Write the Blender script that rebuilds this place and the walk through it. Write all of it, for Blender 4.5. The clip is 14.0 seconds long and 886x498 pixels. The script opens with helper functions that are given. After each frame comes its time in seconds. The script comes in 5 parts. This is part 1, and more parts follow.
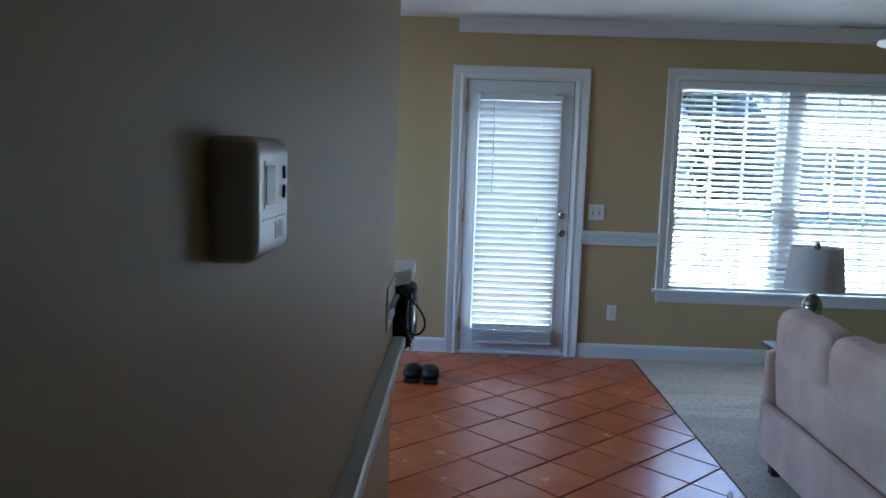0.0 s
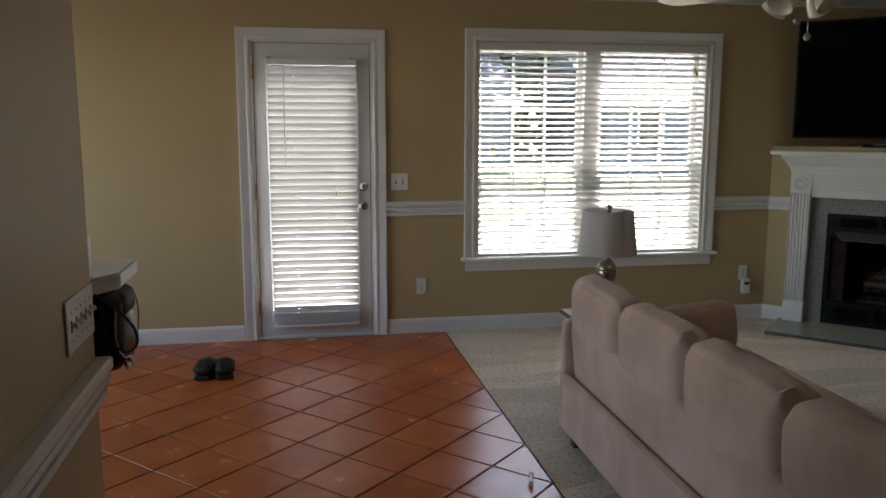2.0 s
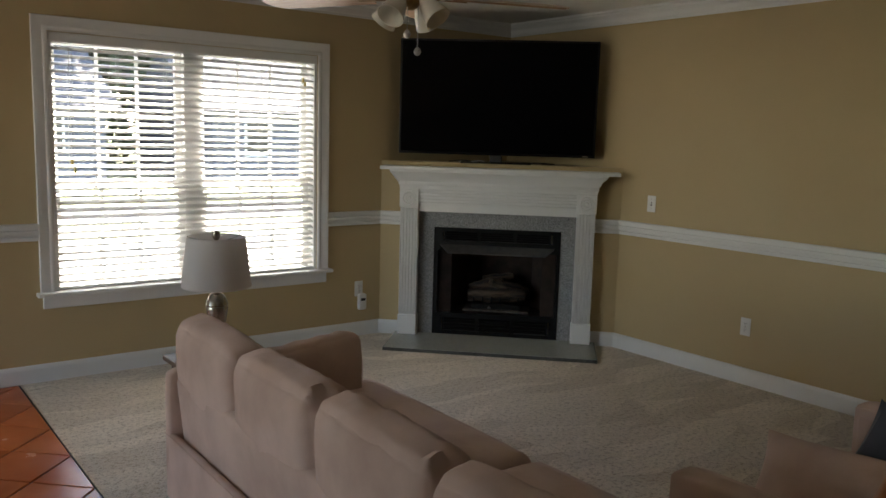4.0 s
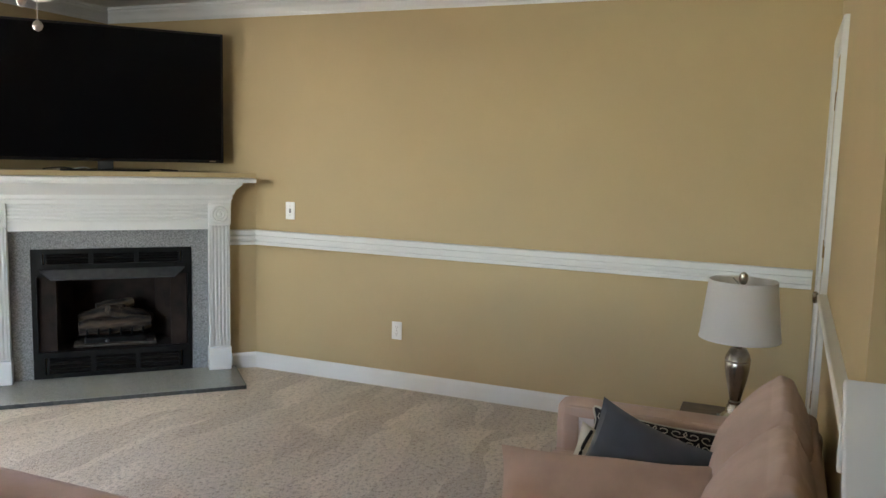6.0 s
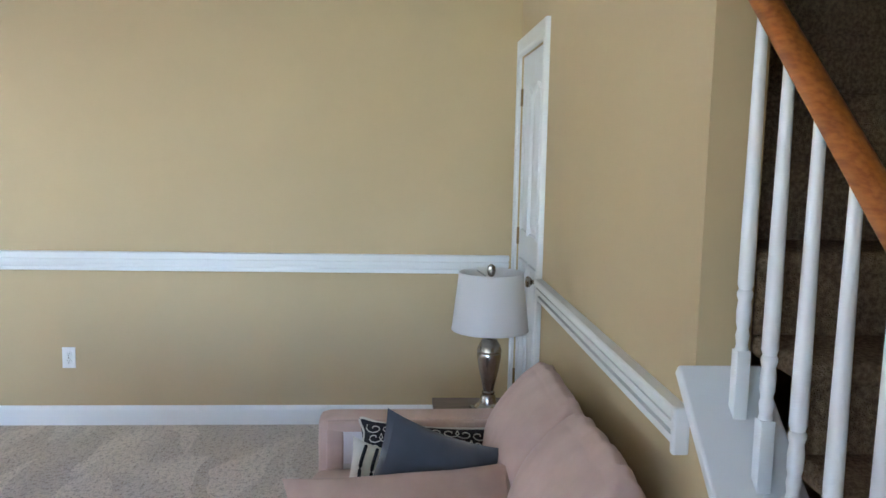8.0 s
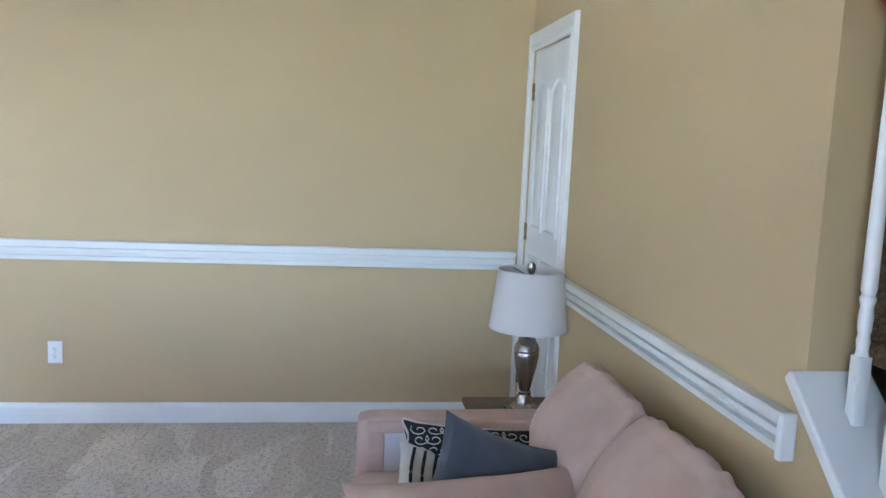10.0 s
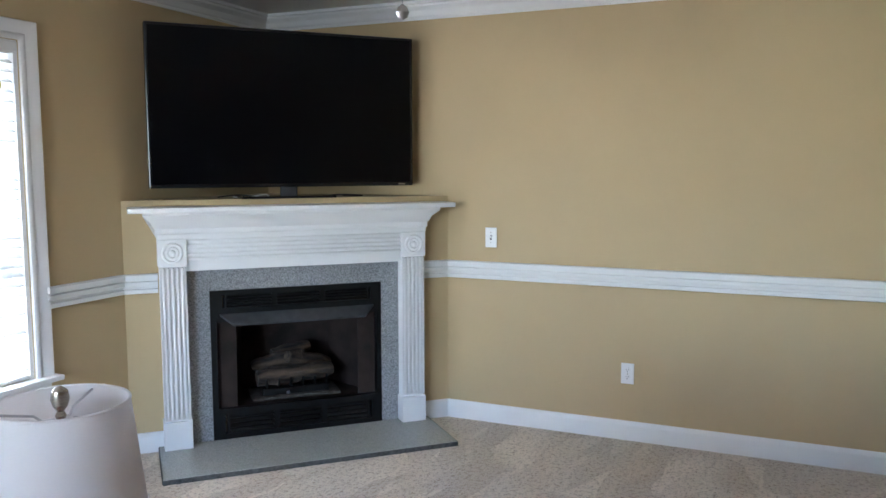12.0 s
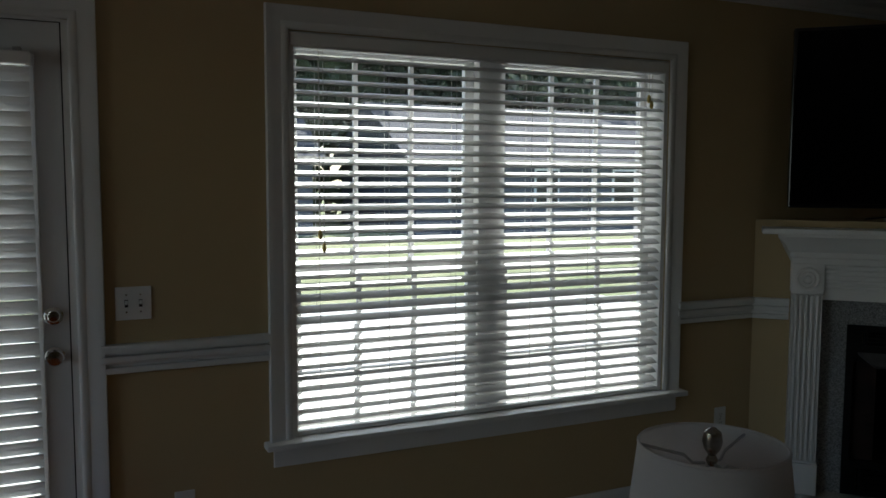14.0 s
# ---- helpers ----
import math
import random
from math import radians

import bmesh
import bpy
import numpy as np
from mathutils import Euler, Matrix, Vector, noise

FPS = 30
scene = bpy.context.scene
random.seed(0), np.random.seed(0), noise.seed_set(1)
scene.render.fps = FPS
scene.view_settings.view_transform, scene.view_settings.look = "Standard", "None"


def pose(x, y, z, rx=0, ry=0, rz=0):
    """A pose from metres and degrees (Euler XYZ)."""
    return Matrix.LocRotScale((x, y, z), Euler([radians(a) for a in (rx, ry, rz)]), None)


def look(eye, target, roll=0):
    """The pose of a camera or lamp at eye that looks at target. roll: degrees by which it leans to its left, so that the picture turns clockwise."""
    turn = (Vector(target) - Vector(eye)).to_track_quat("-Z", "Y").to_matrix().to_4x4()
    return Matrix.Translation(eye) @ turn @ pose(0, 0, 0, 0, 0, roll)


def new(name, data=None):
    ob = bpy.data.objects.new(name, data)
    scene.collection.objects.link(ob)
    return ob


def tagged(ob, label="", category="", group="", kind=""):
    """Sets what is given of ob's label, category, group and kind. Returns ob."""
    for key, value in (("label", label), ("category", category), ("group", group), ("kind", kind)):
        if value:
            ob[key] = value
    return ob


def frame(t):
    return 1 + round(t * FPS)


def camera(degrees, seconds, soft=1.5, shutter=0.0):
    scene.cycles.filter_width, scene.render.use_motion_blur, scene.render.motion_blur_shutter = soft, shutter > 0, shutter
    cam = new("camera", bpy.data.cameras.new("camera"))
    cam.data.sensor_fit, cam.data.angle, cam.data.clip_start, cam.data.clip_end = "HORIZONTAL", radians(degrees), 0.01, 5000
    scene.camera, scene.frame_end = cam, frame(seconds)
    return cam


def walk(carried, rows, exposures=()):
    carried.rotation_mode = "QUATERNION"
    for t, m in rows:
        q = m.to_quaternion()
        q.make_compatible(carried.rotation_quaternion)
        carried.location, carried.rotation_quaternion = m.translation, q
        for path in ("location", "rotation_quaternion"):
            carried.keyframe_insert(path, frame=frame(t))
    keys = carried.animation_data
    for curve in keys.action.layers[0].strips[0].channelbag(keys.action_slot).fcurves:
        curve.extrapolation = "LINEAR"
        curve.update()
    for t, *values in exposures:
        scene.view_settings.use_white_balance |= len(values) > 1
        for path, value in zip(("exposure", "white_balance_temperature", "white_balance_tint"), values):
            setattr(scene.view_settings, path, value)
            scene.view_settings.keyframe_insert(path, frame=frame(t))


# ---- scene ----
cam = camera(57.5, 14.0)

PATH = [
    (0, (0.136, 0.465, 1.484), (0.099, 2.451, 1.247), 1.9),
    (0.5, (0.127, 0.538, 1.474), (0.216, 2.519, 1.216), 0.0),
    (1, (0.149, 0.579, 1.467), (0.297, 2.556, 1.204), -1.8),
    (1.5, (0.268, 0.674, 1.493), (0.494, 2.637, 1.184), -2.0),
    (2, (0.432, 0.799, 1.498), (0.785, 2.743, 1.188), 0.1),
    (2.5, (0.526, 0.922, 1.491), (1.198, 2.782, 1.189), 0.9),
    (2.7, (0.523, 0.954, 1.501), (1.324, 2.762, 1.204), 1.4),
    (4.8, (0.739, 1.462, 1.52), (2.112, 2.895, 1.27), 1.2),
    (5, (0.757, 1.515, 1.516), (2.192, 2.888, 1.278), 1.3),
    (5.5, (0.738, 1.71, 1.511), (2.397, 2.805, 1.287), 1.7),
    (6, (0.713, 1.876, 1.503), (2.547, 2.639, 1.264), 1.5),
    (6.5, (0.788, 2.009, 1.481), (2.702, 2.535, 1.241), 1.7),
    (7, (0.851, 2.125, 1.494), (2.816, 2.41, 1.255), 2.0),
    (7.5, (0.859, 2.223, 1.506), (2.844, 2.297, 1.271), 1.8),
    (7.7, (0.867, 2.279, 1.504), (2.854, 2.262, 1.27), 1.4),
    (9.8, (0.984, 2.698, 1.505), (2.918, 2.264, 1.236), 3.3),
    (10, (1.0, 2.719, 1.495), (2.963, 2.429, 1.244), 2.6),
    (10.5, (1.02, 2.821, 1.511), (3.006, 2.859, 1.276), 1.6),
    (11, (0.981, 3.002, 1.528), (2.945, 3.292, 1.291), 0.4),
    (11.5, (0.904, 3.182, 1.559), (2.827, 3.675, 1.315), 0.3),
    (12, (0.879, 3.24, 1.505), (2.699, 4.042, 1.299), -0.1),
    (12.5, (0.906, 3.306, 1.511), (2.592, 4.369, 1.35), -0.2),
    (13, (0.954, 3.371, 1.515), (2.45, 4.69, 1.362), -0.2),
    (13.5, (0.973, 3.42, 1.513), (2.171, 5.014, 1.354), -0.3),
    (14, (0.963, 3.456, 1.51), (1.791, 5.269, 1.342), 0.2),
]
EXPOSURES = [(0, 3.2, 4600, 3), (0.5, 2.6, 4850, 4), (1.2, 2.85, 5500, 7), (2, 2.85, 6500, 10), (2.7, 2.9, 6500, 10), (5, 3.2, 7000, 10), (5.5, 3.5, 7000, 10), (6, 4.55, 6300, 10), (6.6, 5.0, 5900, 10), (7.5, 5.05, 5400, 11), (10, 5.1, 4900, 12), (11.5, 4.85, 5100, 12), (12, 4.7, 5400, 12), (12.5, 3.4, 5800, 10), (13, 2.3, 5800, 8), (14, 0.98, 5950, 4)]
walk(cam, [(t, look(eye, target, roll)) for t, eye, target, roll in PATH], EXPOSURES)

# ---------- light ----------
world = bpy.data.worlds.new("world")
scene.world = world
world.use_nodes = True
wn, wl = world.node_tree.nodes, world.node_tree.links
sky = wn.new("ShaderNodeTexSky")
sky.sky_type, sky.sun_disc = "NISHITA", False
SUN_EL, SUN_AZ = radians(56), radians(25)          # azimuth from +y towards +x
sky.sun_elevation, sky.sun_rotation = SUN_EL, SUN_AZ
wl.new(sky.outputs[0], wn["Background"].inputs[0])
wn["Background"].inputs[1].default_value = 0.15

sun = new("sun", bpy.data.lights.new("sun", "SUN"))
sun.data.energy, sun.data.angle, sun.data.color = 5.0, radians(0.5), (1.0, 0.95, 0.87)
to_sun = Vector((math.sin(SUN_AZ) * math.cos(SUN_EL), math.cos(SUN_AZ) * math.cos(SUN_EL), math.sin(SUN_EL)))
sun.matrix_world = look(to_sun * 20, (0, 0, 0))


def fill_light(name, eye, target, w, h, energy, color):
    """Area lamp added as fill light, standing where an unseen window would be."""
    ob = new(name, bpy.data.lights.new(name, "AREA"))
    ob.data.shape, ob.data.size, ob.data.size_y = "RECTANGLE", w, h
    ob.data.energy, ob.data.color = energy, color
    ob.matrix_world = look(eye, target)
    return ob


# invented kitchen-side source, added to brighten the room from the west
fill_light("fill_light_kitchen", (-3.42, 4.5, 1.5), (0, 4.5, 1.3), 2.6, 1.4, 3.0, (0.92, 0.96, 1.0))

# ---------- sizes of the place ----------
YN, XE, YS, ZC = 6.4, 5.24, 1.66, 2.445      # north, east and south wall faces, ceiling
XW, YW = -0.045, 2.76                       # face and end of the thermostat wall
XT = 1.465                                  # seam between tile and carpet
SLOPE = 0.85                                # of the stairs


# ---------- materials ----------
def mat(name, color, rough=0.6, metal=0.0, spec=0.5, var=0.0, scale=8.0, bump=0.0, bump_scale=60.0, color2=None,
        detail=6.0, stretch=(1, 1, 1), transmission=0.0, alpha=1.0, sheen=0.0, subsurface=0.0, rvar=0.0, bump_dist=0.004):
    m = bpy.data.materials.new(name)
    m.use_nodes = True
    n, l = m.node_tree.nodes, m.node_tree.links
    b = n["Principled BSDF"]
    b.inputs["Base Color"].default_value = (*color, 1)
    b.inputs["Roughness"].default_value = rough
    b.inputs["Metallic"].default_value = metal
    b.inputs["Specular IOR Level"].default_value = spec
    b.inputs["Transmission Weight"].default_value = transmission
    b.inputs["Sheen Weight"].default_value = sheen
    b.inputs["Subsurface Weight"].default_value = subsurface
    tc = n.new("ShaderNodeTexCoord")
    mp = n.new("ShaderNodeMapping")
    mp.inputs["Scale"].default_value = stretch
    l.new(tc.outputs["Object"], mp.inputs[0])
    if var or color2:
        t = n.new("ShaderNodeTexNoise")
        t.inputs["Scale"].default_value, t.inputs["Detail"].default_value = scale, detail
        l.new(mp.outputs[0], t.inputs["Vector"])
        r = n.new("ShaderNodeValToRGB")
        c2 = color2 or tuple(c * (1 - var) for c in color)
        r.color_ramp.elements[0].color, r.color_ramp.elements[1].color = (*c2, 1), (*color, 1)
        r.color_ramp.elements[0].position, r.color_ramp.elements[1].position = 0.35, 0.65
        l.new(t.outputs[0], r.inputs[0])
        l.new(r.outputs[0], b.inputs["Base Color"])
        if rvar:
            mr = n.new("ShaderNodeMapRange")
            mr.inputs["To Min"].default_value, mr.inputs["To Max"].default_value = rough - rvar, rough + rvar
            l.new(t.outputs[0], mr.inputs[0])
            l.new(mr.outputs[0], b.inputs["Roughness"])
    if bump:
        t2 = n.new("ShaderNodeTexNoise")
        t2.inputs["Scale"].default_value, t2.inputs["Detail"].default_value = bump_scale, 4
        l.new(mp.outputs[0], t2.inputs["Vector"])
        bp = n.new("ShaderNodeBump")
        bp.inputs["Strength"].default_value, bp.inputs["Distance"].default_value = bump, bump_dist
        l.new(t2.outputs[0], bp.inputs["Height"])
        l.new(bp.outputs[0], b.inputs["Normal"])
    return m


M_WALL = mat("wall_paint", (0.535, 0.41, 0.225), 0.55, var=0.05, scale=1.6, bump=0.25, bump_scale=220, bump_dist=0.001, spec=0.35)
M_CEIL = mat("ceiling_paint", (0.87, 0.86, 0.83), 0.9, var=0.05, scale=3, bump=0.8, bump_scale=90, bump_dist=0.004)
M_TRIM = mat("trim_paint", (0.80, 0.80, 0.79), 0.35, var=0.025, scale=3)
M_DOOR = mat("door_paint", (0.74, 0.75, 0.76), 0.4, var=0.05, scale=4, bump=0.15, bump_scale=50, bump_dist=0.001)
M_SLAT = mat("blind_slat", (0.80, 0.80, 0.79), 0.4, var=0.03, scale=7, stretch=(1, 8, 8))
M_CORD = mat("blind_cord", (0.7, 0.68, 0.62), 0.8)
M_TASSEL = mat("brass_tassel", (0.55, 0.42, 0.12), 0.4, metal=0.6)
M_PLATE = mat("plate_plastic", (0.82, 0.82, 0.80), 0.3, var=0.02, scale=20)
M_SLOT = mat("socket_slot", (0.03, 0.03, 0.03), 0.6)
M_NICKEL = mat("brushed_nickel", (0.40, 0.365, 0.315), 0.27, metal=1.0, var=0.15, scale=40, stretch=(1, 1, 12))
M_STEEL = mat("polished_chrome", (0.7, 0.7, 0.7), 0.15, metal=1.0, var=0.1, scale=30)
M_BRASS = mat("aged_brass", (0.30, 0.20, 0.09), 0.35, metal=1.0, var=0.3, scale=30)
M_BLACK = mat("black_metal", (0.006, 0.006, 0.006), 0.45, spec=0.25, var=0.3, scale=25, bump=0.1, bump_scale=120)
M_HOOD = mat("grey_metal_hood", (0.10, 0.10, 0.105), 0.35, metal=0.5, var=0.2, scale=20)
M_SCREEN = mat("tv_screen", (0.003, 0.003, 0.0035), 0.12, spec=0.1)
M_GLOSSBLACK = mat("gloss_black_plastic", (0.008, 0.008, 0.009), 0.2)
M_RUBBER = mat("black_rubber", (0.012, 0.012, 0.013), 0.6, var=0.3, scale=40)
# brick and ash in the firebox carry its deep shade in their colour
M_FIREBRICK = mat("shaded_firebrick", (0.03, 0.016, 0.011), 0.9, var=0.6, scale=9, bump=0.5, bump_scale=40)
M_LOG = mat("ceramic_log", (0.10, 0.066, 0.043), 0.9, color2=(0.012, 0.010, 0.009), scale=14, bump=1.0, bump_scale=30, stretch=(0.4, 2, 2), bump_dist=0.01)
M_EMBER = mat("grey_ash", (0.10, 0.085, 0.07), 0.95, var=0.5, scale=40, bump=1.0, bump_scale=60)
M_OAK = mat("stained_oak", (0.40, 0.135, 0.022), 0.35, color2=(0.24, 0.066, 0.010), scale=7, stretch=(1.5, 14, 14), bump=0.1, bump_scale=40)
M_DARKWOOD = mat("dark_wood", (0.03, 0.02, 0.015), 0.4, var=0.4, scale=12, stretch=(1, 6, 6))
M_TABLEWOOD = mat("walnut_table", (0.16, 0.10, 0.065), 0.55, var=0.4, scale=10, stretch=(8, 1, 8))
M_BLADE = mat("fan_blade_wood", (0.54, 0.36, 0.24), 0.4, color2=(0.44, 0.27, 0.17), scale=6, stretch=(2, 14, 4))
M_OPAL = mat("opal_glass", (0.85, 0.82, 0.74), 0.25, subsurface=0.0, var=0.03, scale=10)
M_SHADE = mat("linen_shade", (0.83, 0.81, 0.80), 0.9, var=0.02, scale=150, stretch=(1, 1, 3), bump=0.1, bump_scale=350, bump_dist=0.0006)
M_WIRE = mat("wire", (0.5, 0.5, 0.51), 0.35, metal=0.9)
M_STAIRCARPET = mat("stair_carpet", (0.26, 0.18, 0.105), 1.0, var=0.5, scale=90, bump=1.0, bump_scale=250, bump_dist=0.01, spec=0.05)
M_FABRIC = mat("blush_velvet", (0.62, 0.455, 0.375), 0.95, color2=(0.48, 0.34, 0.275), scale=4.5, bump=0.35, bump_scale=300, bump_dist=0.001, sheen=0.12, spec=0.15)
M_FABRIC_PALE = mat("pale_lining", (0.76, 0.71, 0.71), 0.95, var=0.15, scale=8, bump=0.2, bump_scale=300, bump_dist=0.001, spec=0.1)
M_GREY = mat("slate_velvet", (0.088, 0.093, 0.108), 0.9, color2=(0.062, 0.067, 0.08), scale=6, bump=0.3, bump_scale=260, sheen=0.3, spec=0.15, bump_dist=0.001)
M_NAVY = mat("black_fabric", (0.012, 0.013, 0.018), 0.9, var=0.3, scale=20, bump=0.3, bump_scale=200, bump_dist=0.001)
M_IVORY = mat("ivory_fabric", (0.72, 0.68, 0.60), 0.9, var=0.1, scale=20)
M_GROUT = mat("dark_grout", (0.022, 0.016, 0.013), 0.7, var=0.4, scale=30, bump=0.6, bump_scale=150)
M_LCD = mat("lcd", (0.16, 0.18, 0.17), 0.2, var=0.15, scale=60)


def speckled(name, base, dark, light, scale, rough):
    m = mat(name, base, rough)
    n, l = m.node_tree.nodes, m.node_tree.links
    v = n.new("ShaderNodeTexVoronoi")
    v.inputs["Scale"].default_value = scale
    t = n.new("ShaderNodeTexNoise")
    t.inputs["Scale"].default_value, t.inputs["Detail"].default_value = scale * 0.6, 8
    co = n["Texture Coordinate"]
    l.new(co.outputs["Object"], v.inputs["Vector"])
    l.new(co.outputs["Object"], t.inputs["Vector"])
    mx = n.new("ShaderNodeMath")
    mx.operation = "MULTIPLY_ADD"
    mx.inputs[1].default_value, mx.inputs[2].default_value = 0.55, 0.0
    sep = n.new("ShaderNodeSeparateColor")
    l.new(v.outputs["Color"], sep.inputs[0])
    l.new(sep.outputs[0], mx.inputs[0])
    ad = n.new("ShaderNodeMath")
    ad.operation = "MULTIPLY_ADD"
    ad.inputs[1].default_value = 0.6
    l.new(t.outputs[0], ad.inputs[0])
    l.new(mx.outputs[0], ad.inputs[2])
    r = n.new("ShaderNodeValToRGB")
    e = r.color_ramp.elements
    e[0].position, e[0].color = 0.3, (*dark, 1)
    e[1].position, e[1].color = 0.85, (*light, 1)
    k = e.new(0.55)
    k.color = (*base, 1)
    l.new(ad.outputs[0], r.inputs[0])
    l.new(r.outputs[0], n["Principled BSDF"].inputs["Base Color"])
    return m


M_GRANITE = speckled("grey_granite", (0.26, 0.265, 0.27), (0.15, 0.152, 0.16), (0.37, 0.375, 0.375), 210, 0.3)
M_HEARTH = speckled("polished_granite", (0.36, 0.37, 0.355), (0.27, 0.28, 0.27), (0.43, 0.44, 0.42), 260, 0.14)

M_ROUGHSTONE = mat("rough_stone_edge", (0.11, 0.11, 0.105), 0.9, var=0.5, scale=60, bump=1.0, bump_scale=120)


def carpet_material():
    """Cut-pile carpet: tufts with shaded pits put into the colour, and broad brushed strokes where the pile lies the
    other way.
    """
    m = mat("cut_pile_carpet", (0.56, 0.49, 0.41), 1.0, spec=0.03, sheen=0.6)
    n, l = m.node_tree.nodes, m.node_tree.links
    b, co = n["Principled BSDF"], n["Texture Coordinate"]
    b.inputs["Sheen Tint"].default_value = (1.0, 0.92, 0.82, 1)
    tuft = n.new("ShaderNodeTexNoise")
    tuft.inputs["Scale"].default_value, tuft.inputs["Detail"].default_value = 110, 4
    patch = n.new("ShaderNodeTexNoise")
    patch.inputs["Scale"].default_value, patch.inputs["Detail"].default_value = 42, 5
    fans = []
    bend = n.new("ShaderNodeTexNoise")
    bend.inputs["Scale"].default_value, bend.inputs["Detail"].default_value = 1.6, 1
    l.new(co.outputs["Object"], bend.inputs["Vector"])
    warp = n.new("ShaderNodeVectorMath")
    warp.operation = "MULTIPLY_ADD"
    warp.inputs[1].default_value = (0.5, 0.5, 0.0)
    l.new(bend.outputs["Color"], warp.inputs[0])
    l.new(co.outputs["Object"], warp.inputs[2])
    for turn, long in ((38, 1.15), (-24, 1.0)):
        mp = n.new("ShaderNodeMapping")
        mp.inputs["Rotation"].default_value = (0, 0, radians(turn))
        mp.inputs["Scale"].default_value = (long, 6.5, 0.0)
        w = n.new("ShaderNodeTexVoronoi")
        w.inputs["Scale"].default_value = 1.0
        sep = n.new("ShaderNodeSeparateColor")
        l.new(warp.outputs[0], mp.inputs[0])
        l.new(mp.outputs[0], w.inputs["Vector"])
        l.new(w.outputs["Color"], sep.inputs[0])
        fans.append(sep)
    mask = n.new("ShaderNodeTexNoise")
    mask.inputs["Scale"].default_value, mask.inputs["Detail"].default_value = 0.9, 2
    l.new(co.outputs["Object"], mask.inputs["Vector"])
    hard = n.new("ShaderNodeMapRange")
    hard.inputs["From Min"].default_value, hard.inputs["From Max"].default_value = 0.47, 0.53
    l.new(mask.outputs[0], hard.inputs[0])
    stroke = n.new("ShaderNodeMix")
    stroke.data_type = "FLOAT"
    l.new(hard.outputs[0], stroke.inputs["Factor"])
    l.new(fans[0].outputs[0], stroke.inputs["A"])
    l.new(fans[1].outputs[0], stroke.inputs["B"])
    for t in (tuft, patch):
        l.new(co.outputs["Object"], t.inputs["Vector"])
    r = n.new("ShaderNodeValToRGB")
    r.color_ramp.elements[0].position, r.color_ramp.elements[0].color = 0.30, (0.50, 0.425, 0.34, 1)
    r.color_ramp.elements[1].position, r.color_ramp.elements[1].color = 0.95, (0.70, 0.61, 0.50, 1)
    l.new(stroke.outputs[0], r.inputs[0])
    # low spots between tufts darkened, their shade put into the colour
    g = n.new("ShaderNodeValToRGB")
    g.color_ramp.elements[0].position, g.color_ramp.elements[0].color = 0.38, (0.45, 0.42, 0.385, 1)
    g.color_ramp.elements[1].position, g.color_ramp.elements[1].color = 0.51, (1, 1, 1, 1)
    ad = n.new("ShaderNodeMath")
    ad.operation = "MULTIPLY_ADD"
    ad.inputs[1].default_value = 0.5
    half = n.new("ShaderNodeMath")
    half.operation = "MULTIPLY"
    half.inputs[1].default_value = 0.5
    l.new(patch.outputs[0], half.inputs[0])
    l.new(tuft.outputs[0], ad.inputs[0])
    l.new(half.outputs[0], ad.inputs[2])
    l.new(ad.outputs[0], g.inputs[0])
    mx = n.new("ShaderNodeMix")
    mx.data_type, mx.blend_type = "RGBA", "MULTIPLY"
    mx.inputs["Factor"].default_value = 1
    l.new(r.outputs[0], mx.inputs["A"])
    l.new(g.outputs[0], mx.inputs["B"])
    l.new(mx.outputs["Result"], b.inputs["Base Color"])
    bp = n.new("ShaderNodeBump")
    bp.inputs["Strength"].default_value, bp.inputs["Distance"].default_value = 1.0, 0.012
    l.new(ad.outputs[0], bp.inputs["Height"])
    l.new(bp.outputs[0], b.inputs["Normal"])
    return m


M_CARPET = carpet_material()


def tile_material():
    """Terracotta tile: each piece its own tone, cloudy glaze."""
    m = mat("terracotta_tile", (0.33, 0.085, 0.025), 0.3, spec=0.38)
    n, l = m.node_tree.nodes, m.node_tree.links
    b, co = n["Principled BSDF"], n["Texture Coordinate"]
    info = n.new("ShaderNodeObjectInfo")
    cl = n.new("ShaderNodeTexNoise")
    cl.inputs["Scale"].default_value, cl.inputs["Detail"].default_value = 5, 7
    off = n.new("ShaderNodeVectorMath")
    off.operation = "ADD"
    l.new(co.outputs["Object"], off.inputs[0])
    l.new(info.outputs["Location"], off.inputs[1])
    l.new(off.outputs[0], cl.inputs["Vector"])
    ad = n.new("ShaderNodeMath")
    ad.operation = "MULTIPLY_ADD"
    ad.inputs[1].default_value = 0.35
    l.new(info.outputs["Random"], ad.inputs[0])
    l.new(cl.outputs[0], ad.inputs[2])
    r = n.new("ShaderNodeValToRGB")
    r.color_ramp.elements[0].position, r.color_ramp.elements[0].color = 0.35, (0.36, 0.078, 0.020, 1)
    r.color_ramp.elements[1].position, r.color_ramp.elements[1].color = 0.95, (0.50, 0.138, 0.040, 1)
    l.new(ad.outputs[0], r.inputs[0])
    l.new(r.outputs[0], b.inputs["Base Color"])
    mr = n.new("ShaderNodeMapRange")
    mr.inputs["To Min"].default_value, mr.inputs["To Max"].default_value = 0.14, 0.34
    l.new(cl.outputs[0], mr.inputs[0])
    l.new(mr.outputs[0], b.inputs["Roughness"])
    bp = n.new("ShaderNodeBump")
    bp.inputs["Strength"].default_value, bp.inputs["Distance"].default_value = 0.25, 0.003
    soft = n.new("ShaderNodeTexNoise")
    soft.inputs["Scale"].default_value, soft.inputs["Detail"].default_value = 9, 1
    l.new(off.outputs[0], soft.inputs["Vector"])
    l.new(soft.outputs[0], bp.inputs["Height"])
    l.new(bp.outputs[0], b.inputs["Normal"])
    return m


M_TILE = tile_material()


